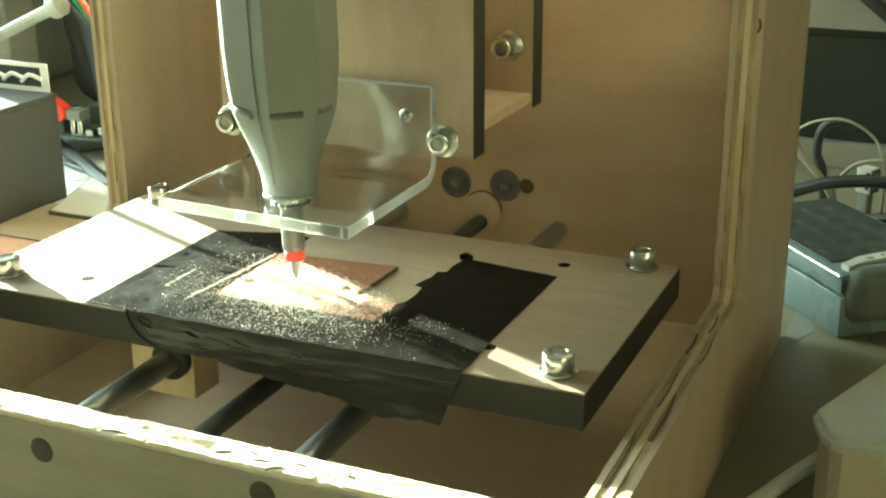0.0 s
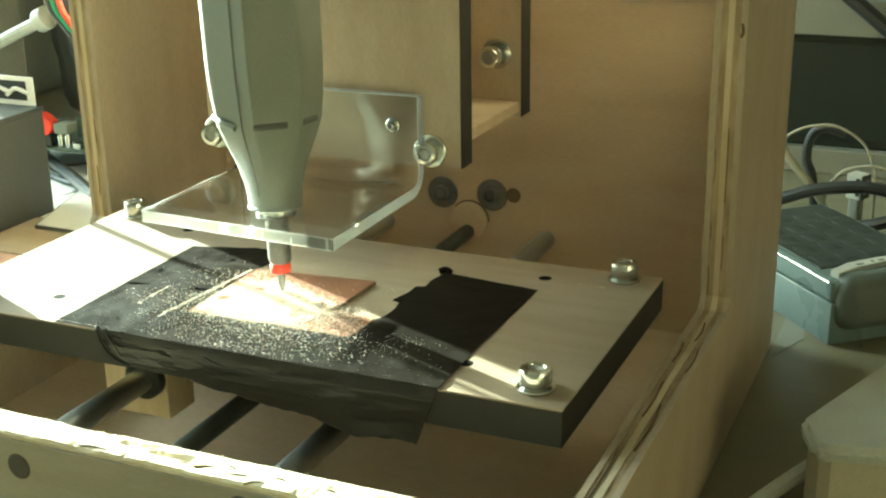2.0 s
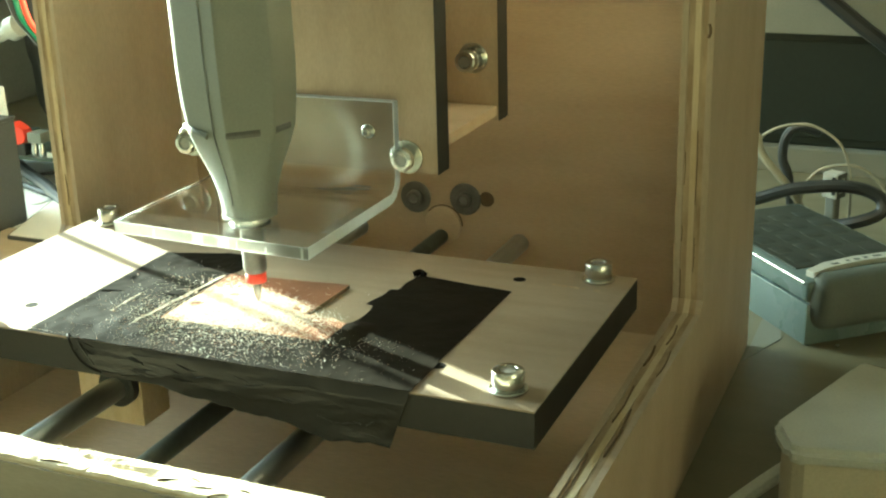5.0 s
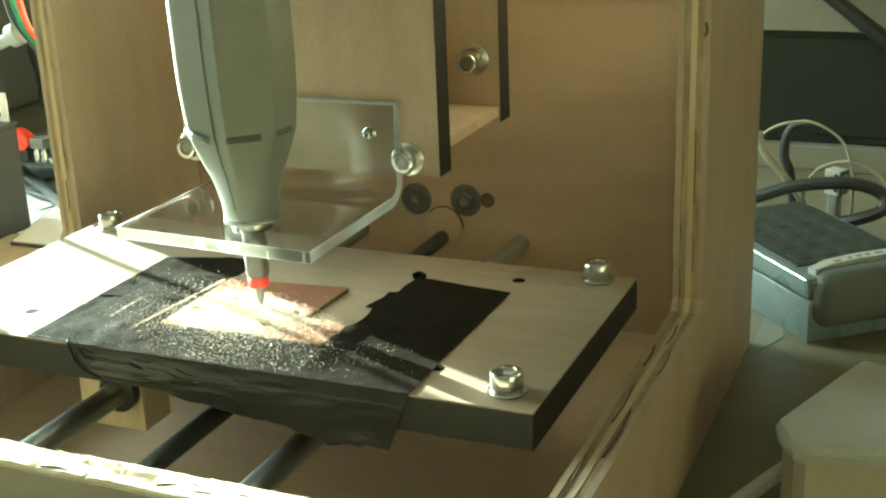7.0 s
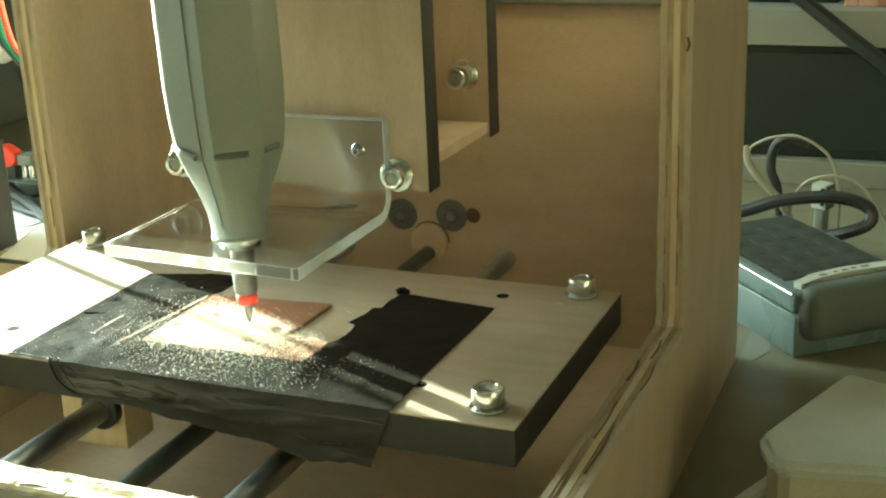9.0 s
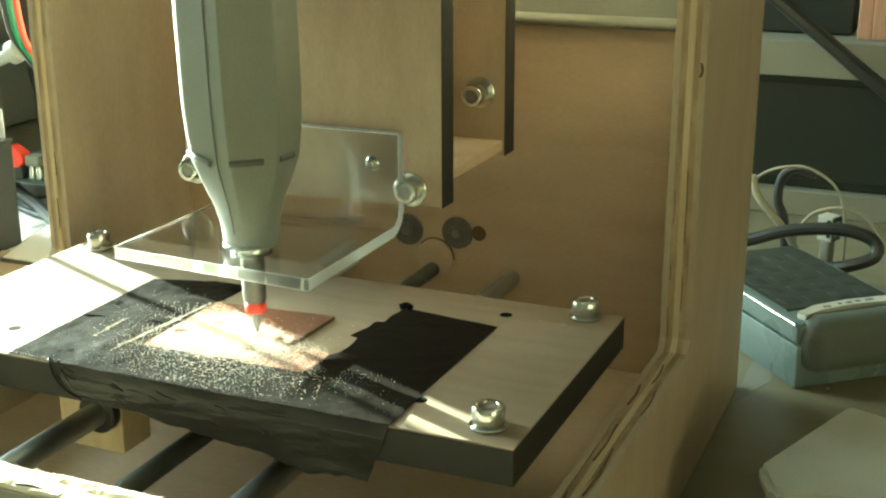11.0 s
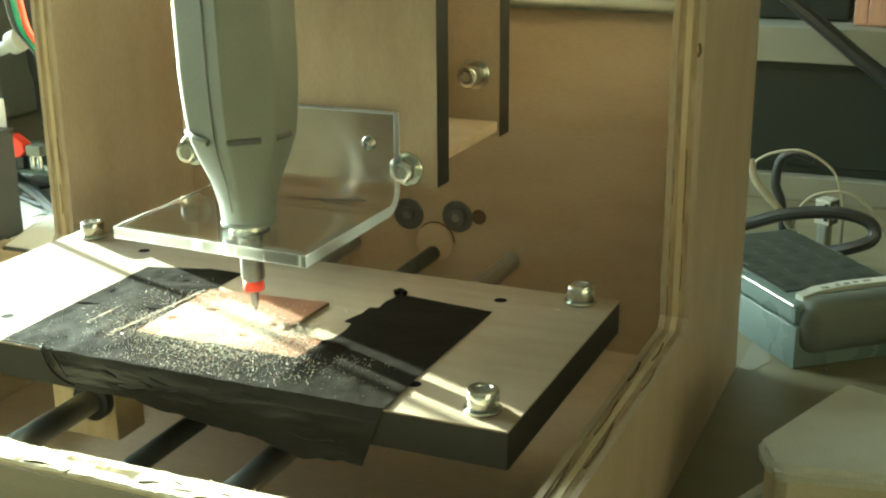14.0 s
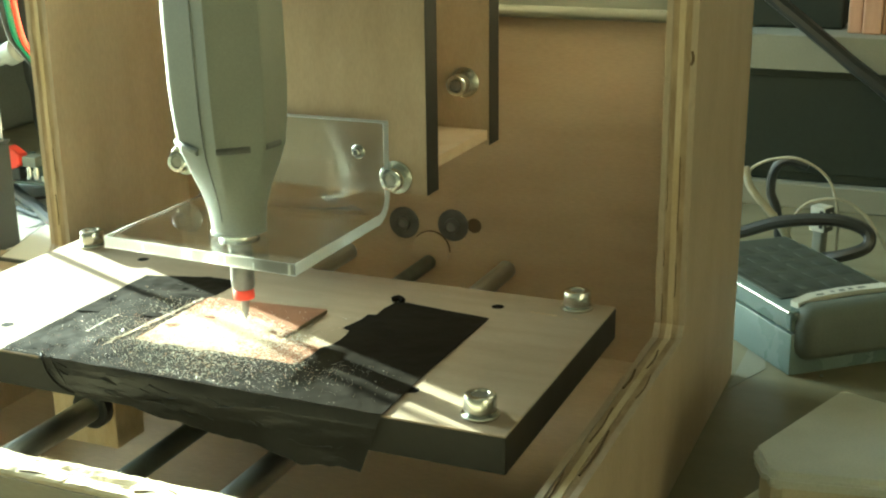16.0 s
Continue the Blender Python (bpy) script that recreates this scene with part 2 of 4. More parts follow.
structure("wall_back", box(B(), -200, 200, 120, 126, -82, 175), M_DIM_WALL, "room wall behind the desk, darkened to weaken bounced light", "wall")


def wall_with_opening(name, across, along0, along1, o0, o1, oz0, oz1, thick):
    bm = B()
    def slab(a0, a1, z0, z1):
        if across[0] == "x":
            box(bm, across[1], across[1] + thick, a0, a1, z0, z1)
        else:
            box(bm, a0, a1, across[1], across[1] + thick, z0, z1)
    slab(along0, o0, -82, 175)
    slab(o1, along1, -82, 175)
    slab(o0, o1, -82, oz0)
    slab(o0, o1, oz1, 175)
    structure(name, bm, M_WALL, "dull painted room wall with a window opening", "wall")


wall_with_opening("wall_left", ("x", -206), -260, 126, -30, 175 - 60, 0, 150, 6)
structure("wall_front", box(B(), -200, 200, -256, -250, -82, 175), M_WALL, "painted room wall", "wall")
desk = thing("desk", "dark brown wooden desk top with cluttered surface", "desk")
part("desktop", box(B(), -110, 110, -60, 90, DESK_Z - 2.5, DESK_Z, 0.3), M_DESK, desk)
for x in (-104, 104):
    for y in (-54, 84):
        part("leg", box(B(), x - 2.5, x + 2.5, y - 2.5, y + 2.5, -82, DESK_Z - 2.5, 0.3), M_DESK, desk)

# ---- the plywood frame of the milling machine ----
RIGHT_IN, RIGHT_OUT, LEFT_IN, LEFT_OUT = 2.74, 4.0, -27.7, -28.95
UP_FRONT, WALL_Y, WALL_BACK, RAIL_Z, FRONT_Y = 12.43, 23.16, 24.9, -1.4, -7.7
machine = thing("machine_frame", "open milling machine frame of bare birch plywood", "machine")


def side_panel(x0, x1):
    n = 5
    head = None
    for k in range(n):
        a, b = x0 + (x1 - x0) * k / n, x0 + (x1 - x0) * (k + 1) / n
        out = 0.0 if k % 2 == 0 else 0.035
        outline = [(FRONT_Y + out, DESK_Z), (WALL_BACK, DESK_Z), (WALL_BACK, 34), (UP_FRONT + out, 34)]
        steps = 40
        for s in range(steps):
            z = 33 - (33 - RAIL_Z - 0.5) * s / (steps - 1)
            outline.append((UP_FRONT + out + random.uniform(-0.015, 0.015), z))
        outline.append((UP_FRONT - 0.35, RAIL_Z - out))
        for s in range(30):
            outline.append((UP_FRONT - 0.8 - (UP_FRONT - 0.8 - FRONT_Y - 0.1) * s / 29, RAIL_Z - out + random.uniform(-0.02, 0.02)))
        mat = M_PLY_DARK if k % 2 else (M_PLY_LIGHT if 0 < k < n - 1 else M_PLY_SIDE)
        ob = part("side_panel" if head is None else "ply", prism(B(), outline, 0, a, b - 0.006), mat, head or machine)
        if head is None:
            head = ob
            ob["label"] = "upright side panel of layered birch plywood"
    return head


side_panel(RIGHT_IN, RIGHT_OUT)
side_panel(LEFT_OUT, LEFT_IN)
part("back_panel", box(B(), LEFT_IN, RIGHT_IN, WALL_Y, WALL_Y + 1.2, DESK_Z, 16), M_PLY, machine, "warm brown plywood back panel")
part("cross_batten", box(B(), LEFT_IN, RIGHT_IN, WALL_Y - 0.35, WALL_Y - 0.004, 10.75, 16, 0.06), M_RAIL, machine, "dull grey cross batten")
part("cross_rail", lathe(B(), [(0.3, LEFT_IN), (0.3, RIGHT_IN)], (0, WALL_Y - 0.5, 10.6), (1, 0, 0), 20), M_RAIL, machine, "grey round rail under the batten", smooth=True)
part("base_board", box(B(), LEFT_IN, RIGHT_IN, FRONT_Y + 1.35, WALL_Y, DESK_Z, DESK_Z + 0.6), M_BASE, machine)


def front_board():
    """The low front board with a torn, splintered top edge."""
    bm = B()
    nx, rowsets = 260, []
    depths = [(-7.7, DESK_Z), (-7.7, -1.5), (-7.62, -1.41), (-7.3, -1.38), (-7.12, -1.38), (-6.95, -1.4), (-6.78, -1.38), (-6.6, -1.38), (-6.42, -1.42), (-6.36, -1.5), (-6.36, DESK_Z)]
    for i in range(nx + 1):
        x = LEFT_IN + (RIGHT_IN - LEFT_IN) * i / nx
        line = []
        for k, (y, z) in enumerate(depths):
            if 0 < k < len(depths) - 1:
                q = Vector((x * 1.2, y * 3.0, k * 1.7))
                z += 0.025 * noise.noise(q) + 0.014 * noise.noise(q * 3.1) + 0.012 * noise.noise(q * 7.0) - (0.03 if k in (1, 2) and noise.noise(Vector((x * 0.7, 5, 1))) > 0.2 else 0)
                # a long gouge runs slantwise across the sawn edge
                if -15.2 < x < -8.8 and 1 < k < 9:
                    z -= 0.16 * max(0.0, 1 - abs(y + 6.45 + 0.135 * (x + 14.8)) / 0.3) * min(1, (x + 15.2) / 0.8, (-8.8 - x) / 0.6)
                y += 0.04 * noise.noise(q * 2.3 + Vector((9, 0, 0)))
            line.append(bm.verts.new((x, y, z)))
        rowsets.append(line)
    for one, two in zip(rowsets, rowsets[1:]):
        for k in range(len(depths) - 1):
            bm.faces.new((one[k], one[k + 1], two[k + 1], two[k]))
    bm.faces.new(rowsets[0])
    bm.faces.new(rowsets[-1][::-1])
    bmesh.ops.recalc_face_normals(bm, faces=bm.faces)
    return bm


front = part("front_panel", front_board(), M_SPLINTER, machine, "low front board with a torn pale sawn edge")
part("face_veneer", box(B(), LEFT_IN, RIGHT_IN, -7.78, -7.68, DESK_Z, -1.62), M_FRONT, front)
for x, y, l, turn in ((-8.9, -7.2, 0.9, 12), (-8.1, -6.95, 0.6, -20), (-7.6, -7.3, 1.1, 8), (-6.9, -7.5, 0.7, 25), (-6.2, -7.05, 0.5, -10), (-4.4, -7.1, 0.4, 5), (-13.2, -7.5, 1.2, 2)):
    a = radians(turn)
    part("chip", tube(B(), [(x - l / 2 * math.cos(a), y - l / 2 * math.sin(a), -1.43), (x, y + 0.03, -1.385), (x + l / 2 * math.cos(a), y + l / 2 * math.sin(a), -1.43)], 0.04, 6), M_CRACK_SHADE, front, "dark splintered gap")
def splinters(count, seed):
    """Torn wood fibres along both arrises of the sawn edge."""
    rng = random.Random(seed)
    bm = B()
    for _ in range(count):
        back = rng.random() < 0.6
        x, y = rng.uniform(LEFT_IN + 0.3, RIGHT_IN - 0.3), (-6.42 if back else -7.6) + rng.gauss(0, 0.07)
        z, l, h = -1.45 + rng.uniform(0, 0.04), rng.uniform(0.03, 0.16) ** 1.2, rng.uniform(0.01, 0.05)
        a = rng.gauss(0, 0.5)
        root = [bm.verts.new((x + dx, y + dy, z)) for dx, dy in ((-0.015, -0.012), (0.015, -0.012), (0, 0.015))]
        top = bm.verts.new((x + l * math.cos(a), y + l * math.sin(a), z + h))
        bm.faces.new(root[::-1])
        for i in range(3):
            bm.faces.new((root[i], root[(i + 1) % 3], top))
    return bm


part("splinters", splinters(260, 21), M_SPLINTER, front, "torn pale wood fibres")
# Dark discs on the face carry the shade of the countersinks.
for x, z in ((-16.3, -2.62), (-7.3, -2.3)):
    part("countersunk_hole", lathe(B(), [(0.5, 0), (0.42, 0.06), (0.3, 0.07)], (x, -7.77, z), (0, -1, 0), 20), M_RECESS, front)

def crack(name, points, r, mat=M_CRACK_SHADE):
    return part(name, tube(B(), points, r * 0.65, 6), mat, machine)


crack("knot", [(3.78, UP_FRONT + 0.02, 10.0), (3.85, UP_FRONT, 10.25), (3.8, UP_FRONT + 0.02, 10.55)], 0.1)
for x, z0, z1, r in ((3.0, 1.6, 2.3, 0.03), (3.03, 4.0, 5.4, 0.025), (3.5, 3.2, 6.3, 0.035), (3.52, 0.3, 1.8, 0.03), (3.0, -0.9, 0.4, 0.03), (-28.3, 0.2, 1.8, 0.05), (-28.2, 3.0, 4.2, 0.03)):
    crack("crack", [(x, UP_FRONT + 0.02, z0), (x + 0.03, UP_FRONT + 0.01, (z0 + z1) / 2), (x, UP_FRONT + 0.02, z1)], r)
for x, y0, y1, r in ((3.4, 8.6, 10.6, 0.06), (3.05, 6.4, 8.3, 0.07), (3.75, 5.6, 8.0, 0.05), (3.2, 1.5, 4.5, 0.05), (3.6, -1.0, 2.6, 0.06), (3.1, -4.5, -1.0, 0.05)):
    crack("crack", [(x, y0, RAIL_Z), (x + 0.05, (y0 + y1) / 2, RAIL_Z + 0.01), (x - 0.04, y1, RAIL_Z)], r)

# ---- rods, bearings and fixings at the back ----
ROD_Z = -3.1
for x, r, label in ((-17.25, 0.5, "plain steel guide rod"), (-12.25, 0.4, "threaded steel drive rod"), (-7.85, 0.5, "plain steel guide rod")):
    rod = thing("guide_rod" if r > 0.45 else "drive_rod", label + " under the work table", "rod", "rods under the table")
    part("shaft", lathe(B(), [(r - 0.04, -6.9), (r, -6.85), (r, 23.1), (r - 0.04, 23.15)], (x, 0, ROD_Z), (0, 1, 0), 28), M_ROD if r > 0.45 else M_ROD_DARK, rod, smooth=True)
part("bearing_ring", lathe(B(), [(1.05, 0), (1.05, 0.25), (0.95, 0.3), (0.5, 0.3)], (-12.2, WALL_Y, -2.5), (0, -1, 0), 32), M_PLY, machine, "round plywood bearing plate", smooth=True)
# Dark arc drawn for the shadow gap round the plate's upper rim.
part("bearing_gap", tube(B(), [(-12.2 + 1.08 * math.cos(radians(a)), WALL_Y - 0.02, -2.5 + 1.08 * math.sin(radians(a))) for a in range(0, 150, 12)], 0.05, 6), M_CRACK_SHADE, machine)


def cap_bolt(name, label, at, axis, head_r=0.5, head_h=0.86, washer_r=0.6, washer_h=0.14, mat=M_STEEL, group="", parent=None):
    """A socket-head bolt with its washer, seated at at and standing along axis."""
    if parent is None:
        top = thing(name, label, "bolt", group, at)
    else:
        top = new(name)
        top.parent, top.location = parent, [c * CM for c in at]
        top["label"] = label
    w, h, r = washer_h, head_h, head_r
    if washer_r:
        part("washer", lathe(B(), [(washer_r - 0.03, 0), (washer_r, 0.03), (washer_r, w - 0.03), (washer_r - 0.04, w)], (0, 0, 0), axis, 32), mat, top, smooth=True)
    part("head", lathe(B(), [(r - 0.02, w), (r, w + 0.03), (r, w + h - 0.09), (r - 0.03, w + h - 0.03), (r - 0.09, w + h), (r * 0.6, w + h), (r * 0.55, w + h - 0.05), (r * 0.5, w + h - 0.2), (0.02, w + h - 0.22)], (0, 0, 0), axis, 32), mat, top, smooth=True)
    part("socket", lathe(B(), [(r * 0.56, w + h - 0.048), (r * 0.54, w + h - 0.046), (r * 0.46, w + h - 0.06), (r * 0.3, w + h - 0.16), (r * 0.05, w + h - 0.17)], (0, 0, 0), axis, 6), M_SOCKET, top, "hexagon socket with its shade in the colour")
    return top


for x, z in ((-13.79, -1.08), (-10.9, -0.95)):
    cap_bolt("wall_bolt", "dull zinc bolt with a wide washer in the back panel", (x, WALL_Y, z), (0, -1, 0), 0.42, 0.3, 0.88, 0.12, M_COLLET, "bolts in the back panel")
# Brown disc in place of a bore, its shade in the colour.
part("drilled_hole", lathe(B(), [(0.42, -0.02), (0.4, 0.02), (0.36, 0.03)], (-9.7, WALL_Y, -0.87), (0, -1, 0), 20), M_CRACK_SHADE, machine)

# ---- the work table ----
T_X0, T_X1, T_Y0, T_Y1 = -26.1, 1.37, -1.26, 11.95
table = thing("work_table", "pale wooden work table board with black edges on rods", "table")
part("board_core", box(B(), T_X0, T_X1, T_Y0, T_Y1, -1.4, -0.07, 0.04), M_BLACK_EDGE, table, "black board edge")
part("tabletop", box(B(), T_X0, T_X1, T_Y0, T_Y1, -0.068, 0.0, 0.02), M_TABLE, table, "pale veneered top")
# Near-black discs lie on the top and paint the unlit bores.
for x, y in ((-21.02, 1.02), (-3.22, 10.21), (-3.0, 1.06), (-21.1, 10.3)):
    part("drilled_hole", lathe(B(), [(0.27, 0.0), (0.26, 0.004), (0.1, 0.005)], (x, y, 0), (0, 0, 1), 20), M_HOLE, table)
for x, y in ((-17.25, 1.4), (-7.85, 7.4)):
    block = part("bearing_block", box(B(), x - 2.2, x + 0.9, y, y + 1.8, -4.9, -1.4, 0.05), M_PLY_LIGHT, table, "pale wooden bearing block")
    part("bearing", lathe(B(), [(0.85, 0), (0.85, 0.5), (0.78, 0.56), (0.5, 0.56)], (x, y + 0.1, ROD_Z), (0, -1, 0), 28), M_BLACK, block, smooth=True)
for x, y, w in ((-1.75, 10.05, 0.16), (-1.5, 10.02, 0.1), (-1.3, 10.0, 0.2), (-1.0, 9.98, 0.12), (-0.8, 9.96, 0.22), (-0.45, 9.93, 0.12), (0.1, 9.9, 0.2)):
    part("pencil_mark", box(B(), x, x + w, y, y + 0.14, 0.0, 0.004), M_PLY_DARK, table, "faint unreadable pencil mark")
TABLE_THINGS = [table]
for x, y in ((0, 0), (-0.1, 11.2), (-24.75, 11.25), (-24.45, 0.1)):
    TABLE_THINGS.append(cap_bolt("table_bolt", "shiny zinc socket bolt with washer in the work table", (x, y, 0), (0, 0, 1), 0.56, 0.68, 0.68, 0.12, group="bolts of the work table"))

# circuit board and the tape that holds it
pcb = thing("circuit_board", "copper-clad circuit board being engraved, dusted with swarf", "circuit board")
CU = [(-16.2, 0.7), (-7.4, 0.7), (-7.4, 3.1), (-9.63, 3.45), (-9.5, 6.92), (-16.2, 6.35)]
part("core", prism(B(), CU, 2, 0.004, 0.15), M_FR4, pcb)
part("copper_face", prism(B(), CU, 2, 0.15, 0.165), M_COPPER, pcb, "bright copper face")
TABLE_THINGS.append(pcb)


def tape_sheet(outline_at, nu, nv, seed, wrinkle=0.02, thick=0.012):
    """A strip of tape over a patch: outline_at(u, v) gives its place."""
    bm = B()
    grid = []
    for i in range(nu + 1):
        line = []
        for j in range(nv + 1):
            q = Vector(outline_at(i / nu, j / nv))
            w = noise.noise(q * 0.9 + Vector((seed, 0, 0))) + 0.5 * noise.noise(q * 2.3 + Vector((0, seed, 0)))
            line.append((q, w))
        grid.append(line)
    top = [[bm.verts.new(q + Vector((0, -0.3 * wrinkle * w if q.z < -0.1 else 0, wrinkle * max(w, -0.4) + thick))) for q, w in line] for line in grid]
    low = [[bm.verts.new(q + Vector((0, 0.012 if q.z < -0.1 else 0, 0.0))) for q, w in line] for line in grid]
    for i in range(nu):
        for j in range(nv):
            bm.faces.new((top[i][j], top[i + 1][j], top[i + 1][j + 1], top[i][j + 1]))
            bm.faces.new((low[i][j], low[i][j + 1], low[i + 1][j + 1], low[i + 1][j]))
    rim = [(i, 0) for i in range(nu)] + [(nu, j) for j in range(nv)] + [(i, nv) for i in range(nu, 0, -1)] + [(0, j) for j in range(nv, 0, -1)]
    for (a, b), (c, d) in zip(rim, rim[1:] + rim[:1]):
        bm.faces.new((top[a][b], low[a][b], low[c][d], top[c][d]))
    bmesh.ops.recalc_face_normals(bm, faces=bm.faces)
    return bm


def lerp(a, b, t):
    return a + (b - a) * t


def tape_left(u, v):
    x = lerp(lerp(-19.4, -19.5, v), lerp(-14.9, -15.0, v) + 0.06 * noise.noise(Vector((v * 9, 2, 4))), u)
    y = lerp(-1.2, lerp(8.35, 9.15, min(1, u * 1.6)), v)
    on = max(0.0, min(1.0, (x + 18.9) / 2.7)) * max(0.0, min(1.0, (7.2 - y) / 0.8)) * max(0.0, min(1.0, (y + 0.7) / 1.4))
    return (x, y, 0.006 + 0.165 * on)


def tape_right(u, v):
    # the torn edge steps in and out on its way back
    torn = 0.08 * noise.noise(Vector((v * 14, 1, 6))) - (0.32 if 0.64 < v < 0.82 else 0.12 if v < 0.25 else 0.0) - 0.18 * max(0, 1 - abs(v - 0.66) / 0.08)
    x = lerp(lerp(-7.8, -7.45, v) + torn, lerp(-3.15, -3.02, v), u)
    y = lerp(-1.24, lerp(9.25, 8.72, u), v)
    on = max(0.0, min(1.0, (-6.6 - x) / 0.8)) * max(0.0, min(1.0, (3.8 - y) / 0.7)) * max(0.0, min(1.0, (y + 0.7) / 1.4))
    return (x, y, 0.02 + 0.165 * on)


def tape_front(u, v):
    """Lies along the front edge of the board."""
    x = lerp(-17.6, -3.05, u)
    y = lerp(1.2, -1.27, v)
    on = max(0.0, min(1.0, (y + 0.7) / 1.4)) * max(0.0, min(1.0, (x + 17.3) / 1.0)) * max(0.0, min(1.0, (-6.6 - x) / 0.8))
    return (x, y, 0.04 + 0.15 * on)


def tape_flap(u, v):
    """The part that hangs over the board edge, loose and crumpled, to a ragged lower rim."""
    x = lerp(-17.3, -3.05, u) + 0.25 * v * (0.5 - u) - 0.7 * v * u ** 6
    drop = lerp(1.15, 2.25, min(1, max(0, u - 0.12) * 1.5)) + 0.22 * noise.noise(Vector((u * 7, 3, 1))) + 0.08 * noise.noise(Vector((u * 23, 3, 1)))
    drop -= 0.75 * max(0, 1 - abs(u - 0.02) / 0.05)
    d = v * drop
    out = 0.02 + min(1, d * 2.0) * (0.1 + 0.08 * noise.noise(Vector((u * 3 - d * 0.4, d * 0.9, 7))) + 0.022 * noise.noise(Vector((u * 9 + d, d * 3.0, 2))) + 0.02 * abs(noise.noise(Vector((u * 22 + d * 2, d * 6.0 - u * 9, 5)))))
    return (x, -1.27 - max(0.012, out), 0.03 - d)


def tape_overlap(u, v):
    x = lerp(-19.4, -15.4, u)
    return (x, lerp(3.3, 3.75, v) + 0.25 * u + 0.1 * math.sin(u * 5), 0.05 + (0.17 if x > -16.2 else 0))


TAPE_LABELS = ("black adhesive tape strip, wrinkled and dusty", "smooth black adhesive tape strip on the work table",
               "crumpled black tape sheet hanging over the table edge")
tapes = [thing("tape", label, "tape") for label in TAPE_LABELS]
part("strip", tape_sheet(tape_left, 50, 90, 3, 0.03), M_TAPE, tapes[0], smooth=True)
part("overlap_strip", tape_sheet(tape_overlap, 40, 6, 2, 0.02, 0.02), M_TAPE, tapes[0], smooth=True)
part("strip", tape_sheet(tape_right, 30, 110, 8, 0.012), M_TAPE, tapes[1], smooth=True)
part("folded_corner", tube(B(), [(-7.6, 9.15, 0.08), (-7.35, 9.3, 0.16), (-7.1, 9.2, 0.1)], 0.13, 8), M_TAPE, tapes[1], smooth=True)
part("lying_strip", tape_sheet(tape_front, 110, 30, 5, 0.035), M_TAPE, tapes[2], smooth=True)
part("hanging_flap", tape_sheet(tape_flap, 150, 40, 9, 0.015), M_FILM, tapes[2], "loose crumpled flap", smooth=True)
for pts, r in (([(-17.5, -1.1, 0.05), (-17.3, -1.3, -0.1), (-17.0, -1.4, -0.6), (-16.5, -1.42, -1.0), (-15.9, -1.4, -1.2)], 0.06),
               ([(-17.0, -1.2, 0.05), (-16.75, -1.34, -0.2), (-16.4, -1.4, -0.6), (-16.2, -1.4, -0.9)], 0.045)):
    part("fold", tube(B(), pts, r, 8), M_FILM, tapes[2], "sharp crease in the flap", smooth=True)
rng = random.Random(31)
for _ in range(26):
    u, v, du, dv = rng.uniform(0.02, 0.92), rng.uniform(0.08, 0.85), rng.uniform(0.015, 0.07), rng.uniform(-0.12, 0.1)
    line = [Vector(tape_flap(u + du * k / 4, min(0.97, max(0.03, v + dv * k / 4 + rng.uniform(-0.012, 0.012))))) + Vector((0, -0.012, 0)) for k in range(5)]
    part("crinkle", tube(B(), line, rng.uniform(0.012, 0.028), 6), M_FILM, tapes[2], smooth=True)
TABLE_THINGS += tapes


# swarf: many small grains round the cut
def swarf(count, seed):
    rng = random.Random(seed)
    verts, faces = [], []
    while len(faces) < count * 4:
        x, y = rng.uniform(-20.0, -3.2), rng.uniform(-1.2, 9.0)
        d = math.hypot((x + 11.8) / 3.7, (y - 2.4) / 2.9)
        chance = math.exp(-d * d * 0.95) + 0.5 * math.exp(-((x + 12.9) / 2.0) ** 2 - ((y - 3.2) / 1.3) ** 2)
        if -7.9 < x < -3.0 and y > 2.5:
            chance = 0
        # Grains thin out past the panel's shadow line, which deepens the shade there.
        if y > 6.9 - 0.45 * (x + 15):
            chance *= 0.08
        if rng.random() > chance:
            continue
        if rng.random() < 0.07:
            y = rng.uniform(0.4, 6.2)
            x = -15.65 + 0.1 * y + rng.gauss(0, 0.05)
        elif rng.random() < 0.006:
            x, y = rng.uniform(-19.3, -17.2), -1.15 + abs(rng.gauss(0, 0.04))
        elif rng.random() < 0.016:
            x, y = -17.3 + rng.gauss(0, 0.03), rng.uniform(1.3, 3.4)
        on_board = -16.3 < x < -7.3 and 0.6 < y < 6.6
        z = 0.17 if on_board else 0.012
        if y < 1.2:
            z = tape_front((x + 17.6) / 14.55, (1.2 - y) / 2.47)[2] + 0.025
        elif x < -14.9:
            z = tape_left((x + 19.45) / 4.3, (y + 1.2) / 10.0)[2] + 0.025
        elif x > -7.8:
            z = tape_right((x + 7.8) / 4.8, (y + 1.24) / 10.2)[2] + 0.015
        r = 0.0095 + 0.025 * rng.random() ** 5
        a = rng.uniform(0, 6.28)
        base = len(verts)
        for k in range(3):
            verts.append(((x + r * math.cos(a + 2.1 * k)) * CM, (y + r * math.sin(a + 2.1 * k)) * CM, (z + rng.uniform(-0.4, 0.5) * r) * CM))
        verts.append((x * CM, y * CM, (z + r * rng.uniform(0.5, 1.5)) * CM))
        faces += [(base, base + 1, base + 3), (base + 1, base + 2, base + 3), (base + 2, base, base + 3), (base, base + 2, base + 1)]
    me = bpy.data.meshes.new("swarf")
    me.from_pydata(verts, [], faces)
    me.materials.append(M_DUST)
    return tagged(new("swarf", me), "pale glittering copper milling dust on board and tape", "dust", kind="stuff")


TABLE_THINGS.append(swarf(19000, 4))


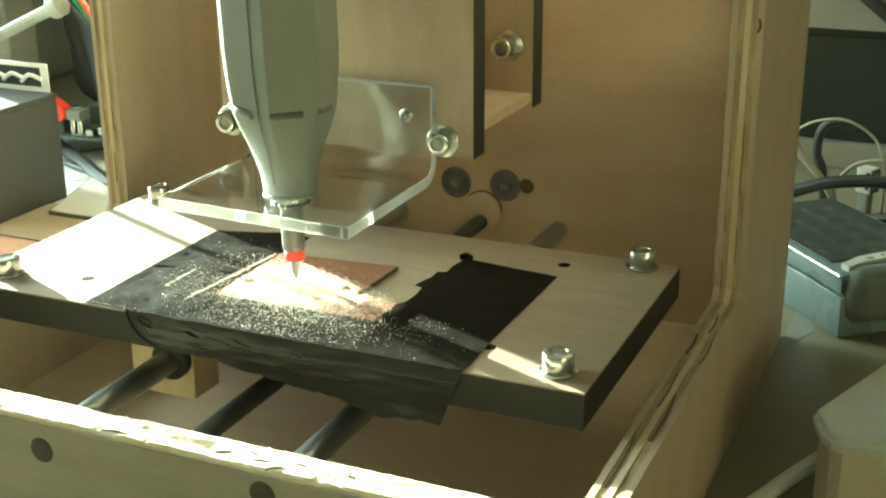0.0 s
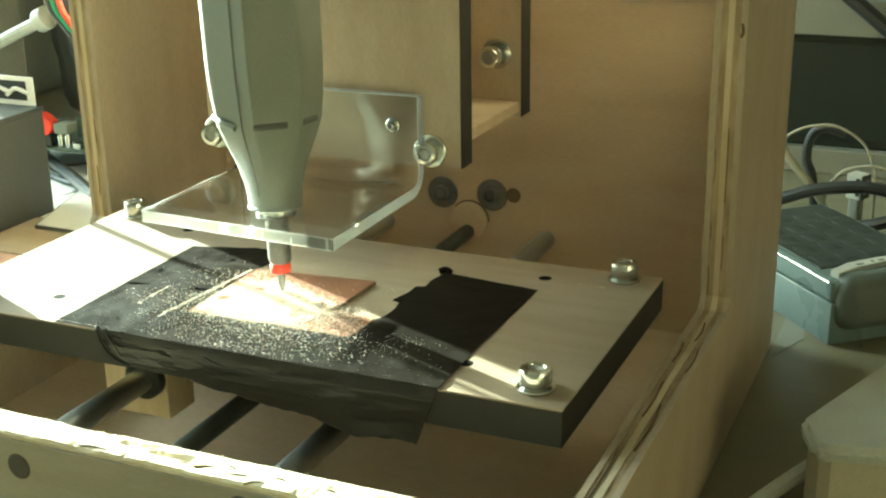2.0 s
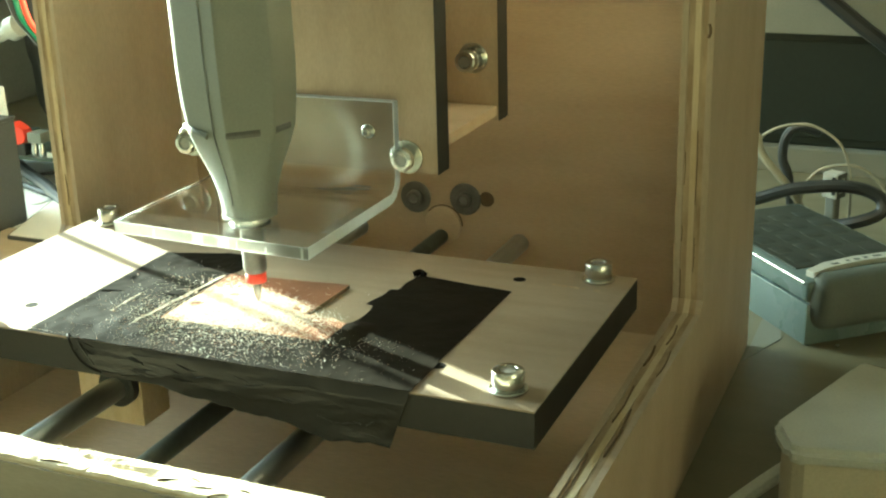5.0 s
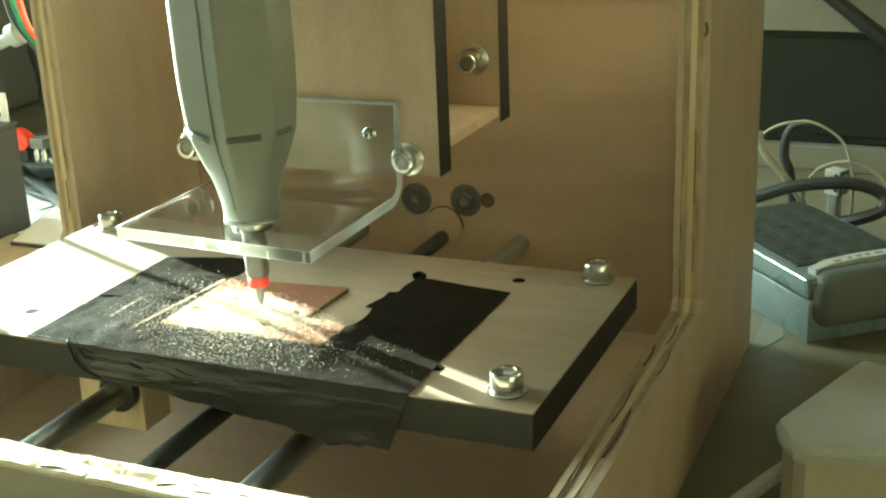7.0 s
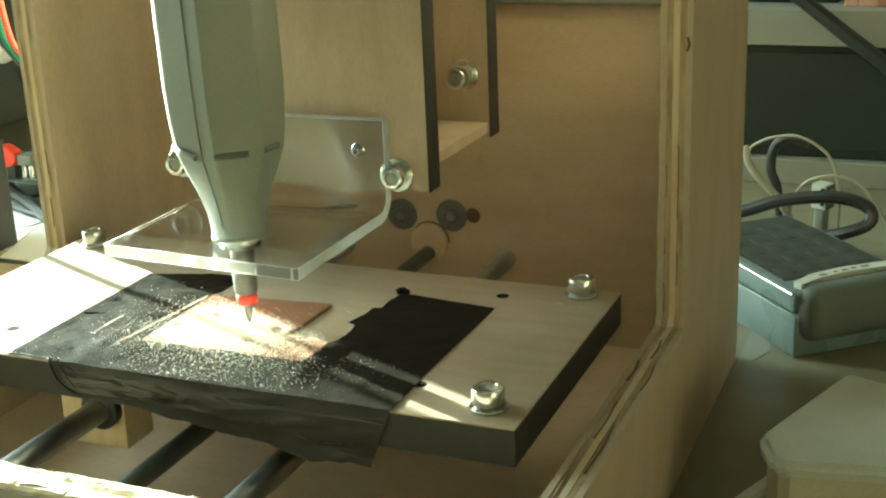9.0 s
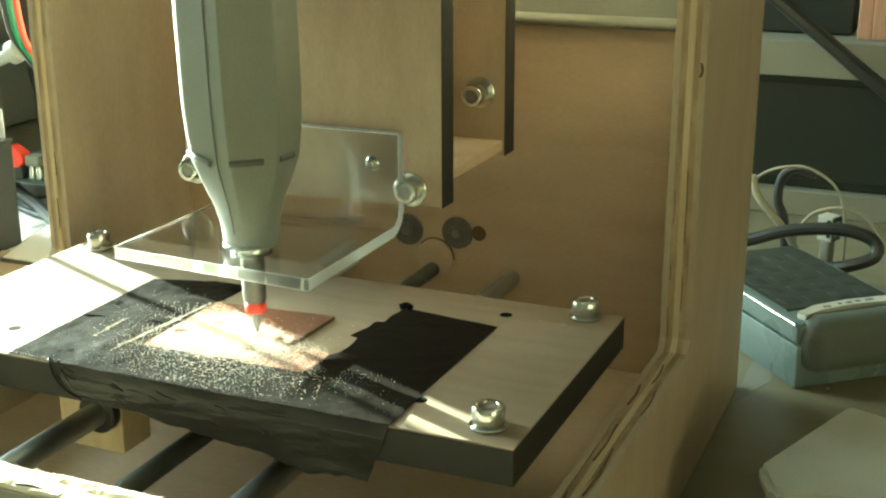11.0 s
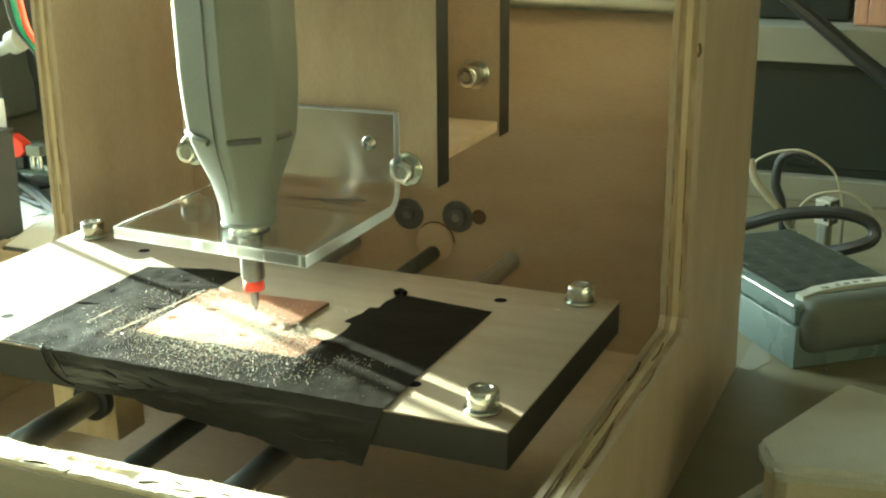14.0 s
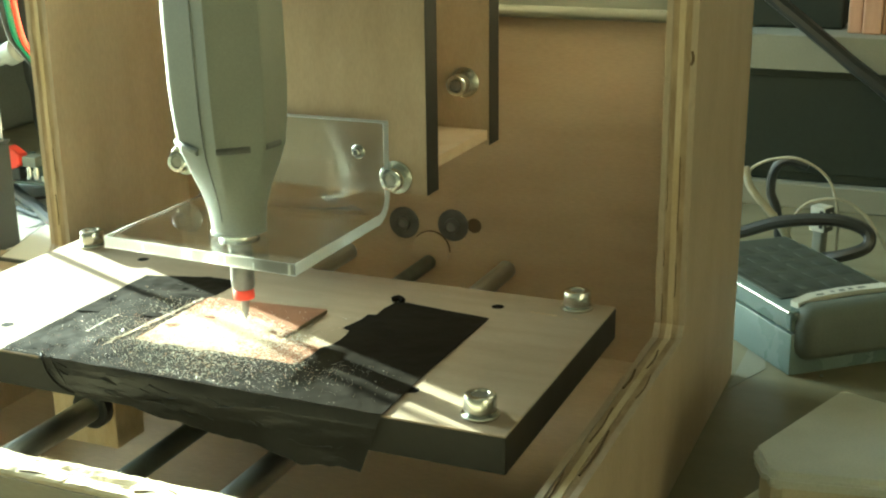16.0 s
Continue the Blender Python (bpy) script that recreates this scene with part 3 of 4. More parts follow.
def dust_heap(seed):
    """The low lumpy bed of pale dust that the cutter has thrown up on the copper."""
    rng = random.Random(seed)
    verts, faces = [], []
    while len(faces) < 44000 * 4:
        x, y = rng.gauss(-12.5, 1.4), rng.gauss(3.2, 1.0)
        if not (-14.85 < x < -7.7 and 1.0 < y < 6.3) or (x > -9.7 and y > 3.4):
            continue
        # The bed stops at the panel's shadow line, so it repeats the sunlit patch.
        if y > 5.7 - 0.46 * (x + 13.4) + rng.gauss(0, 0.1):
            continue
        if noise.noise(Vector((x * 1.5, y * 1.5, 4))) < -0.42 + rng.gauss(0, 0.12):
            continue
        r = 0.012 + 0.022 * rng.random() ** 2
        a, z = rng.uniform(0, 6.28), 0.168 + abs(rng.gauss(0, 0.02))
        base = len(verts)
        for k in range(3):
            verts.append(((x + r * math.cos(a + 2.1 * k)) * CM, (y + r * math.sin(a + 2.1 * k)) * CM, z * CM))
        verts.append((x * CM, y * CM, (z + r * rng.uniform(0.8, 1.8)) * CM))
        faces += [(base, base + 1, base + 3), (base + 1, base + 2, base + 3), (base + 2, base, base + 3), (base, base + 2, base + 1)]
    me = bpy.data.meshes.new("dust")
    me.from_pydata(verts, [], faces)
    me.materials.append(M_DUST)
    return tagged(new("dust", me), "pale heap of fine dust round the cutter, ended at the shadow line", "dust", kind="stuff")


TABLE_THINGS.append(dust_heap(6))

# ---- the carriage with the tool ----
C_X0, C_X1 = -19.8, -7.29
carriage = thing("tool_carriage", "plywood tool carriage of two upright boards with black edges", "carriage")


def edged_board(name, x0, x1, y0, y1, z0, z1, parent):
    ob = part(name, box(B(), x0, x1 - 0.03, y0, y1, z0 + 0.03, z1), M_CARRIAGE, parent)
    part("edge_band", box(B(), x1 - 0.03, x1, y0 + 0.005, y1 - 0.005, z0, z1), M_BLACK_EDGE, ob, "black painted board edge")
    return ob


edged_board("front_plate", C_X0, C_X1, 9.97, 11.15, 4.28, 30, carriage)
edged_board("back_plate", C_X0, C_X1, 17.2, 18.4, 4.95, 30, carriage)
part("bottom_board", box(B(), C_X0, C_X1 - 0.1, 11.17, 17.18, 5.2, 5.68, 0.03), M_CARRIAGE, carriage)
CARRIAGE_THINGS = [carriage]
for at, r in (((-8.67, 9.96, 4.98), 0.5), ((-19.28, 9.96, 4.92), 0.5), ((-8.5, 17.19, 7.85), 0.5)):
    CARRIAGE_THINGS.append(cap_bolt("carriage_bolt", "shiny zinc socket bolt with washer in the carriage", at, (0, -1, 0), r, 0.6 if at[1] < 12 else 1.05, 0.72, 0.14, group="bolts of the carriage"))

bracket = thing("acrylic_bracket", "clear bent acrylic bracket holding the rotary tool", "bracket")


def bracket_outline():
    inner, outer = [], []
    outer.append((1.75, 3.1))
    inner.append((1.75, 3.55))
    cy, cz, ri, ro = 8.86, 4.2, 0.65, 1.07
    for k in range(9):
        a = radians(-90 + 90 * k / 8)
        inner.append((cy + ri * math.cos(a), cz + ri * math.sin(a)))
        outer.append((cy + ro * math.cos(a), cz + ro * math.sin(a)))
    inner.append((cy + ri, 7.35))
    outer.append((cy + ro, 7.35))
    return outer + inner[::-1]


def skew_lip(bm):
    """The sawn lip is not quite square: it runs back a little towards one end."""
    for v in bm.verts:
        v.co.y += 0.5 * (-9.05 - v.co.x) / 9.0 * max(0.0, min(1.0, (8.86 - v.co.y) / 7.1))
    return bm


def bracket_mesh():
    bm = prism(B(), bracket_outline(), 0, -18.05, -9.05)
    bmesh.ops.bevel(bm, geom=[e for e in bm.edges if e.calc_length() > 2], offset=0.02, segments=1, affect="EDGES")
    return skew_lip(bm)


plate = part("bent_plate", bracket_mesh(), M_ACRYLIC, bracket)
B_X0, B_X1 = -18.05, -9.05


def rim_path():
    """The bracket's end profile: its inner and its outer line, from the sawn lip to the top."""
    line = bracket_outline()
    half = len(line) // 2
    return line[:half], line[half:][::-1]


def arris(points, r):
    """One bead of uneven width, whitened for the glint along a sharp acrylic edge."""
    fine = []
    for a, b in zip(points, points[1:]):
        a, b = Vector(a), Vector(b)
        n = max(1, int((b - a).length / 0.35))
        fine += [a.lerp(b, k / n) for k in range(n)]
    fine.append(Vector(points[-1]))
    bm, rings, side = B(), [], None
    for i, p in enumerate(fine):
        way = (fine[min(i + 1, len(fine) - 1)] - fine[max(i - 1, 0)]).normalized()
        side = side or way.orthogonal()
        side = (side - way * side.dot(way)).normalized()
        up = way.cross(side)
        w = r * (0.55 + 0.9 * abs(noise.noise(p * 2.7)))
        rings.append([bm.verts.new(p + w * (side * math.cos(t) + up * math.sin(t))) for t in (0.8, 2.37, 3.94, 5.5)])
    for one, two in zip(rings, rings[1:]):
        for j in range(4):
            bm.faces.new((one[j], one[(j + 1) % 4], two[(j + 1) % 4], two[j]))
    bm.faces.new(rings[0][::-1])
    bm.faces.new(rings[-1])
    bmesh.ops.recalc_face_normals(bm, faces=bm.faces)
    return skew_lip(bm)


outer_rim, inner_rim = rim_path()
# White beads paint the lit lines along the clear plate's edges.
for x in (B_X1, B_X0):
    for line in (outer_rim, inner_rim):
        part("worn_arris", arris([(x, y, z) for y, z in line], 0.018 if x == B_X1 else 0.01), M_FROST, plate, "sharp edge whitened for its glint")
for y, z, r in ((1.75, 3.55, 0.016), (1.75, 3.1, 0.014), (9.51, 7.35, 0.016), (9.93, 7.35, 0.016)):
    part("worn_arris", arris([(B_X0, y, z), (B_X1, y, z)], r), M_FROST, plate, "sharp edge whitened for its glint")
part("sawn_face", skew_lip(box(B(), B_X0 + 0.02, B_X1 - 0.02, 1.736, 1.748, 3.12, 3.53)), M_LIP, plate, "cloudy sawn rim")
part("sawn_face", box(B(), B_X0 + 0.02, B_X1 - 0.02, 9.54, 9.9, 7.352, 7.362), M_RIM, plate, "cloudy sawn rim")
part("sawn_face", prism(B(), bracket_outline(), 0, B_X1 + 0.002, B_X1 + 0.012), M_RIM, plate, "cloudy sawn rim")
# saw marks across the polished end, nicks and a glint on the front lip
rng = random.Random(12)
for k in range(16):
    i = rng.randrange(len(outer_rim) - 1)
    f = rng.random()
    (ay, az), (by, bz) = outer_rim[i], outer_rim[i + 1]
    (cy, cz), (dy, dz) = inner_rim[i], inner_rim[i + 1]
    p, q = Vector((B_X1 + 0.012, lerp(ay, by, f), lerp(az, bz, f))), Vector((B_X1 + 0.012, lerp(cy, dy, f), lerp(cz, dz, f)))
    g = rng.uniform(0.3, 1.0)
    part("saw_mark", arris([p, p.lerp(q, g)], rng.uniform(0.008, 0.02)), M_FROST, plate)
# The widest white block stands for sunlight refracted through the lip.
for x, w, h in ((-14.0, 0.5, 0.42), (-12.62, 0.1, 0.4), (-12.2, 0.05, 0.36), (-9.3, 0.12, 0.4), (-10.9, 0.06, 0.25), (-16.1, 0.07, 0.3)):
    part("chipped_edge", skew_lip(box(B(), x - w / 2, x + w / 2, 1.72, 1.77, 3.12, 3.12 + h, 0.015)), M_FROST, plate, "white mark for nicks and a glint on the lip")
for ob in (plate, *plate.children):
    ob.visible_shadow = False
CARRIAGE_THINGS.append(bracket)
cap_bolt("bracket_screw", "small screw", (-10.25, 9.55, 6.05), (0, -1, 0), 0.2, 0.25, 0.32, 0.08, parent=bracket)
cap_bolt("bracket_screw", "small screw", (-17.2, 9.55, 6.05), (0, -1, 0), 0.2, 0.25, 0.32, 0.08, parent=bracket)

tool = thing("rotary_tool", "grey plastic hand-held rotary tool held upright, nose down", "rotary tool")
TIP, LEAN = Vector((-12.68, 3.9, 0.1)), Vector((-0.06, 0.06, 1.0)).normalized()
def turned(profile, seg=40, squash=1.0):
    return lathe(B(), profile, TIP, LEAN, seg, squash)
FLATS = ((258, 0.885), (311, 0.9), (4, 0.9), (60, 0.93), (115, 0.93), (175, 0.93))


def shell_scale(angle, height):
    """How far the moulded flats cut into the round body at that angle."""
    k = max(0, min(1, (height - 4.4) / 3))
    cut = 1.0
    for at, depth in FLATS:
        d = abs((angle - at + 180) % 360 - 180)
        if d < 60:
            cut = min(cut, depth / math.cos(radians(d)))
    return 1.0 - k * (1.0 - cut)


def shell_mesh():
    """The moulded body: round at the nose, with flats and a raised ridge higher up."""
    prof = [(0.96, 3.66), (1.04, 3.72), (1.09, 3.9), (1.1, 4.2), (1.17, 4.7), (1.41, 5.5), (1.77, 6.35), (1.97, 6.9), (2.06, 7.15), (2.1, 7.5), (2.18, 8.1), (2.24, 8.8), (2.28, 9.6), (2.3, 12), (2.29, 16), (2.22, 22), (2.1, 24), (1.4, 24.6)]
    bm = lathe(B(), prof, (0, 0, 0), (0, 0, 1), 144)
    for v in bm.verts:
        a = math.atan2(v.co.y, v.co.x)
        if v.co.z > 4.4:
            f = shell_scale(math.degrees(a), v.co.z)
            v.co.x *= f
            v.co.y *= f
    turn = Vector((0, 0, 1)).rotation_difference(LEAN).to_matrix().to_4x4()
    bmesh.ops.transform(bm, matrix=Matrix.Translation(TIP + Vector((0.03, 0, 0))) @ turn, verts=bm.verts)
    return bm


shell = part("shell", shell_mesh(), M_TOOL, tool, smooth=True)


def on_shell(angle, height, radius):
    a, r = radians(angle), radius * shell_scale(angle, height)
    turn = Vector((0, 0, 1)).rotation_difference(LEAN).to_matrix()
    return TIP + Vector((0.03, 0, 0)) + turn @ Vector((r * math.cos(a), r * math.sin(a), height))


# grip slots, seam and nose screw on the shell
# Darker tubes paint the shade inside the moulded grip slots.
for a0, a1, h in ((-76, -37, 7.15), (-20, 16, 7.2)):
    part("grip_slot", tube(B(), [on_shell(lerp(a0, a1, k / 7), h, 1.975) for k in range(8)], 0.16, 8), M_SLOT, shell, "grip slot with its shade in the colour", smooth=True)
part("seam", tube(B(), [on_shell(-92, h, r + 0.01) for h, r in ((4.3, 1.12), (4.8, 1.2), (5.6, 1.45), (6.4, 1.79), (7.2, 2.07), (8.1, 2.18), (9, 2.25), (12, 2.3), (18, 2.27))], 0.022, 6), M_SLOT, shell)
part("raised_tab", tube(B(), [on_shell(-140, 7.45, 2.12), on_shell(-120, 7.28, 2.16), on_shell(-102, 7.1, 2.1)], 0.13, 10), M_TOOL, shell, smooth=True)
part("nose_lip", turned([(1.02, 3.62), (1.1, 3.66), (1.1, 3.78), (1.04, 3.84)], 40), M_TOOL, shell, smooth=True)
part("nose_screw", lathe(B(), [(0.1, -0.05), (0.1, 0.03), (0.07, 0.05)], on_shell(-6, 4.6, 1.1), (0.98, -0.15, 0), 14), M_TOOL_DARK, shell)
part("nose", turned([(0.66, 2.92), (0.8, 3.0), (0.8, 3.3), (0.74, 3.34), (0.74, 3.42), (0.8, 3.46), (0.8, 3.6), (0.9, 3.74)], 32), M_STEEL, tool, smooth=True)
part("collet_nut", turned([(0.38, 1.32), (0.44, 1.4), (0.47, 1.55), (0.47, 2.85), (0.45, 2.95)], 6 * 5), M_COLLET, tool, smooth=True)
part("depth_ring", turned([(0.3, 0.9), (0.4, 0.93), (0.42, 1.0), (0.42, 1.26), (0.38, 1.32)], 28), M_RED, tool, "red plastic depth ring", smooth=True)
part("cutter", turned([(0.01, 0.0), (0.16, 0.5), (0.17, 0.95)], 16), M_COLLET, tool, "tapered engraving cutter", smooth=True)
CARRIAGE_THINGS.append(tool)

# ---- the desk to one side: instrument, cables, adapter ----
def oriented(bm, at, turn):
    m = Matrix.Translation(at) @ Matrix.Rotation(radians(turn), 4, "Z")
    bmesh.ops.transform(bm, matrix=m, verts=bm.verts)
    return bm


inst = thing("bench_instrument", "grey-green bench instrument with dark keypad on the desk", "instrument")
def inst_part(name, bm, mat, parent, label="", smooth=False):
    return part(name, oriented(bm, (6.88, 25.4, DESK_Z), 131), mat, parent, label, smooth)
inst_part("lower_case", box(B(), 0.3, 12.4, -7.5, -0.1, 0.0, 2.3, 0.12, 2), M_TEAL, inst, smooth=True)
inst_part("upper_case", box(B(), 0.35, 12.4, -7.45, -0.1, 2.33, 3.5, 0.22, 3), M_TEAL, inst, smooth=True)
inst_part("end_cap", box(B(), -0.5, 1.6, -7.8, -0.3, 0.75, 3.75, 1.0, 6), M_CAP, inst, "dark rounded end cap", smooth=True)
inst_part("label_strip", prism(B(), [(0.75, -0.7), (1.25, -2.0), (1.5, -4.0), (1.4, -6.8), (2.1, -6.8), (2.2, -4.0), (1.95, -2.0), (1.3, -0.6)], 2, 3.5, 3.8), M_WHITE, inst, "pale label strip with unreadable dark marks")
for x, y, w in ((1.45, -2.3, 0.45), (1.62, -3.3, 0.2), (1.65, -3.8, 0.35), (1.7, -4.4, 0.3), (1.7, -5.0, 0.5)):
    inst_part("printed_mark", box(B(), x, x + 0.22, y - w, y, 3.8, 3.81), M_CAP, inst)
# Steel tube added to give the case edge its bright highlight.
inst_part("trim_strip", tube(B(), [(0.6, -0.1, 3.38), (6, -0.1, 3.38), (12.2, -0.1, 3.38)], 0.09, 12), M_STEEL, inst, "steel strip added for the highlight along the case edge", smooth=True)
pad = inst_part("keypad", box(B(), 2.25, 12.0, -7.1, -0.6, 3.5, 3.58, 0.04), M_KEYPAD, inst)
key = box(B(), -0.55, 0.55, -0.5, 0.5, -0.04, 0.012, 0.012, 2)
bmesh.ops.rotate(key, matrix=Matrix.Rotation(radians(131), 3, "Z"), verts=key.verts)
key_mesh = mesh_of("key", key, M_KEY, True)
spin = Matrix.Rotation(radians(131), 3, "Z")
for i in range(5):
    for j in range(4):
        k = new("key", key_mesh)
        k.parent = pad
        k.location = (Vector((6.88, 25.4, DESK_Z + 3.58)) + spin @ Vector((3.4 + i * 1.65, -1.5 - j * 1.55, 0))) * CM

adapter = thing("power_adapter", "white rounded plastic adapter box with beige lower half", "adapter")
LID = [(7.75, 8.3), (7.7, 9.0), (10.0, 15.3), (10.4, 15.6), (16.5, 13.3), (14.6, 7.6), (8.9, 6.6), (8.4, 6.8)]
lid_mesh = prism(B(), LID, 2, -4.75, -4.0)
bmesh.ops.bevel(lid_mesh, geom=[e for e in lid_mesh.edges], offset=0.26, segments=4, affect="EDGES")
part("lid", lid_mesh, M_WHITE, adapter, "white plastic lid", smooth=True)
part("body", prism(B(), [(11.9 + (x - 11.9) * 0.93, 10.8 + (y - 10.8) * 0.93) for x, y in LID], 2, DESK_Z, -4.7), M_BEIGE, adapter, "beige lower half")
def cable(name, label, points, r, mat, group="cables on the desk"):
    return tagged(part(name, tube(B(), points, r), mat, None, "", True), label, "cable", group)
cable("cable", "pale thick cable lying on the desk by the adapter", [(8.4, 10.5, -6.6), (7.4, 9.6, -7.2), (6.4, 8.0, -7.6), (5.6, 5.5, -7.65), (5.3, 1, -7.65), (6, -8, -7.65)], 0.34, M_WHITE)
tagged(part("paper_scrap", prism(B(), [(4.15, 22.8), (5.5, 26.2), (4.9, 30.5), (4.15, 30.5)], 2, DESK_Z + 0.004, DESK_Z + 0.03), M_GREYSTRIP), "grey paper scrap on the desk", "paper")
tagged(part("bead", lathe(B(), [(0.02, 0), (0.1, 0.06), (0.1, 0.12), (0.02, 0.18)], (8.37, 26.1, DESK_Z), (0, 0, 1), 12), M_STEEL, None, "", True), "tiny shiny metal bead on the desk", "bead")
cable("cable", "thick black looped cable behind the instrument", [(-0.5, 41, -5.6), (1.64, 41, -4.9), (3.9, 41, -4.05), (6.9, 41, -3.65), (8.8, 41, -4.1), (9.05, 40.6, -5.0), (7.5, 40.4, -5.75), (5.2, 41.5, -6.6), (4.0, 43, -7.6)], 0.4, M_BLACK)
cable("cable", "thin cream cable looping behind the instrument", [(1.4, 42, -1.6), (1.75, 42, -0.95), (2.95, 42, -0.35), (4.6, 42, -0.25), (6.3, 42, -1.3), (7.0, 42, -3.2), (7.1, 42.3, -5.4), (7, 42.6, -7.8)], 0.09, M_CREAM)
cable("cable", "thin cream cable looping behind the instrument", [(3.9, 42.5, -7.7), (4.2, 42, -4.6), (4.5, 42, -3.8), (5.4, 42, -2.9), (7.2, 42, -2.6), (8.7, 42, -3.5), (10.2, 42, -5.6), (11.5, 42, -7.8)], 0.11, M_CREAM)
cable("cable", "thick cream cable rising behind the machine", [(1.3, 41.6, -0.9), (1.7, 41.5, -2.1), (2.5, 41.5, -3.1), (3.4, 41.7, -4.15), (4.3, 42.5, -6.0), (4.6, 43, -7.6)], 0.24, M_CREAM)
cable("cable", "black cable loop standing behind the machine", [(3.6, 43.5, -7.6), (3.2, 43, -4.0), (2.75, 43, -2.7), (2.95, 43, -1.2), (3.8, 43, -0.6), (5.0, 43, -0.9)], 0.3, M_BLACK)
plug = thing("network_plug", "small white plug with dark contacts among the cables", "plug")
part("housing", oriented(box(B(), -0.55, 0.5, -0.5, 0.5, 0, 1.6, 0.07), (6.0, 43.2, -5.0), -25), M_WHITE, plug)
part("side_panel", oriented(box(B(), 0.502, 0.56, -0.48, 0.48, 0.02, 1.56, 0.02), (6.0, 43.2, -5.0), -25), M_SLOT, plug, "dark grey side with pale marks")
for z in (0.35, 0.75, 1.1):
    part("printed_mark", oriented(box(B(), 0.56, 0.57, -0.3, 0.25, z, z + 0.16), (6.0, 43.2, -5.0), -25), M_WHITE, plug)
for k in range(3):
    part("contact", oriented(box(B(), 0.15, 0.4, -0.53, -0.5, 0.25 + k * 0.45, 0.5 + k * 0.45), (6.0, 43.2, -5.0), -25), M_BLACK, plug)
part("boot", oriented(box(B(), -0.4, 0.35, -0.35, 0.35, -3.0, -0.004, 0.15), (6.0, 43.2, -5.0), -25), M_GREYSTRIP, plug, "grey cable boot")
case = thing("equipment_case", "dark equipment case on a grey plinth behind the instrument", "case")
part("plinth", box(B(), -14, 40, 59, 75, DESK_Z, -6.1, 0.1), M_GREYSTRIP, case)
part("case_body", box(B(), -14, 40, 60, 75, -6.08, 2.45, 0.15), M_CASE, case)
part("front_panel", box(B(), -12, 38, 59.8, 60.02, -5.4, 1.9, 0.08), M_CASE, case)
shelf = thing("shelf_board", "grey shelf board lying over the equipment case", "shelf")
part("board", box(B(), -20, 50, 59.2, 84, 2.47, 5.1, 0.08), M_GREYSTRIP, shelf)
arm = thing("lamp_arm", "dark slanting lamp arm in front of the shelf", "arm")
part("tube", tube(B(), [(-2.0, 58, 9.3), (2.2, 58, 6.1), (5.4, 58, 3.6), (9.2, 58, 0.6), (11.5, 58, -3.0), (12, 58, -7.9)], 0.55), M_BLACK, arm, smooth=True)
upper = thing("storage_box", "dark olive storage box on the shelf", "box")
part("box_body", box(B(), -18, 4.4, 63, 80, 5.12, 18, 0.2), M_CASE, upper)
part("lid", box(B(), -18.3, 4.7, 62.7, 80.3, 18, 19.5, 0.2), M_CASE, upper)
for x0, x1, y in ((4.9, 5.9, 61.3), (5.95, 7.3, 61.0), (7.35, 9, 61.2)):
    tagged(part("wood_board", box(B(), x0, x1, y, 64, 5.12, 24, 0.1), M_BRICK), "pinkish wooden board standing upright on the shelf", "wood", "boards on the shelf")

# ---- the desk on the window side ----
tower = thing("black_box", "matt black box with a printed card on top", "box")
part("body", box(B(), -58, -47.25, 21.5, 30.2, DESK_Z, -0.6, 0.12), M_BOX, tower)
part("lid", box(B(), -58.05, -47.2, 21.45, 30.25, -0.6, -0.35, 0.06), M_BOX, tower)
card = thing("printed_card", "white card with a dark printed panel and pale shapes", "card")
part("card_sheet", box(B(), -55.5, -47.7, 30.05, 30.15, -0.35, 1.65), M_PAPER, card)
part("printed_panel", box(B(), -55.0, -48.35, 30.035, 30.05, 0.0, 1.35), M_BLACK, card)
for k in range(3):
    part("printed_shape", tube(B(), [(-53.3 + k * 1.6, 30.03, 0.3), (-52.5 + k * 1.6, 30.03, 0.8), (-51.4 + k * 1.6, 30.03, 0.5)], 0.16, 8), M_PAPER, card)
red = thing("red_connector", "red plastic connector plugged into a bare circuit board", "connector")
wedge = prism(B(), [(-54.6, -3.05), (-54.1, -3.25), (-53.45, -3.7), (-53.4, -4.25), (-53.8, -4.7), (-54.55, -4.9)], 1, 37.8, 38.8)
bmesh.ops.bevel(wedge, geom=list(wedge.edges), offset=0.07, segments=2, affect="EDGES")
part("shell", wedge, M_RED, red, smooth=True)
part("base", box(B(), -54.45, -53.65, 37.9, 38.7, -5.7, -4.75, 0.06), M_BLACK, red)
relay = thing("relay_block", "dull grey block on two silver pillars on the circuit board", "component")
part("block", box(B(), -53.3, -52.0, 37.9, 39.2, -4.6, -3.8, 0.05), M_TOOL, relay)
for x in (-53.0, -52.3):
    part("pillar", lathe(B(), [(0.26, -5.7), (0.26, -4.9), (0.2, -4.8), (0.2, -4.6)], (x, 38.3, 0), (0, 0, 1), 16), M_STEEL, relay, smooth=True)
board = thing("controller_board", "bare circuit board with small silver components", "circuit board")
part("board", box(B(), -61, -46.5, 37.6, 45, -5.9, -5.7), M_PCB, board)
for x, y, w, h in ((-54.8, 40.4, 0.8, 1.6), (-51.2, 38.2, 0.7, 0.5), (-50.3, 38.4, 0.5, 0.7), (-49.2, 38.2, 0.6, 0.5), (-50.5, 41, 2.0, 1.4), (-53, 42, 1.6, 1.6), (-57, 41, 1.8, 1.2)):
    part("component", box(B(), x - w / 2, x + w / 2, y - w / 2, y + w / 2, -5.7, -5.7 + h, 0.06), M_STEEL if w < 0.75 else M_PCB, board)
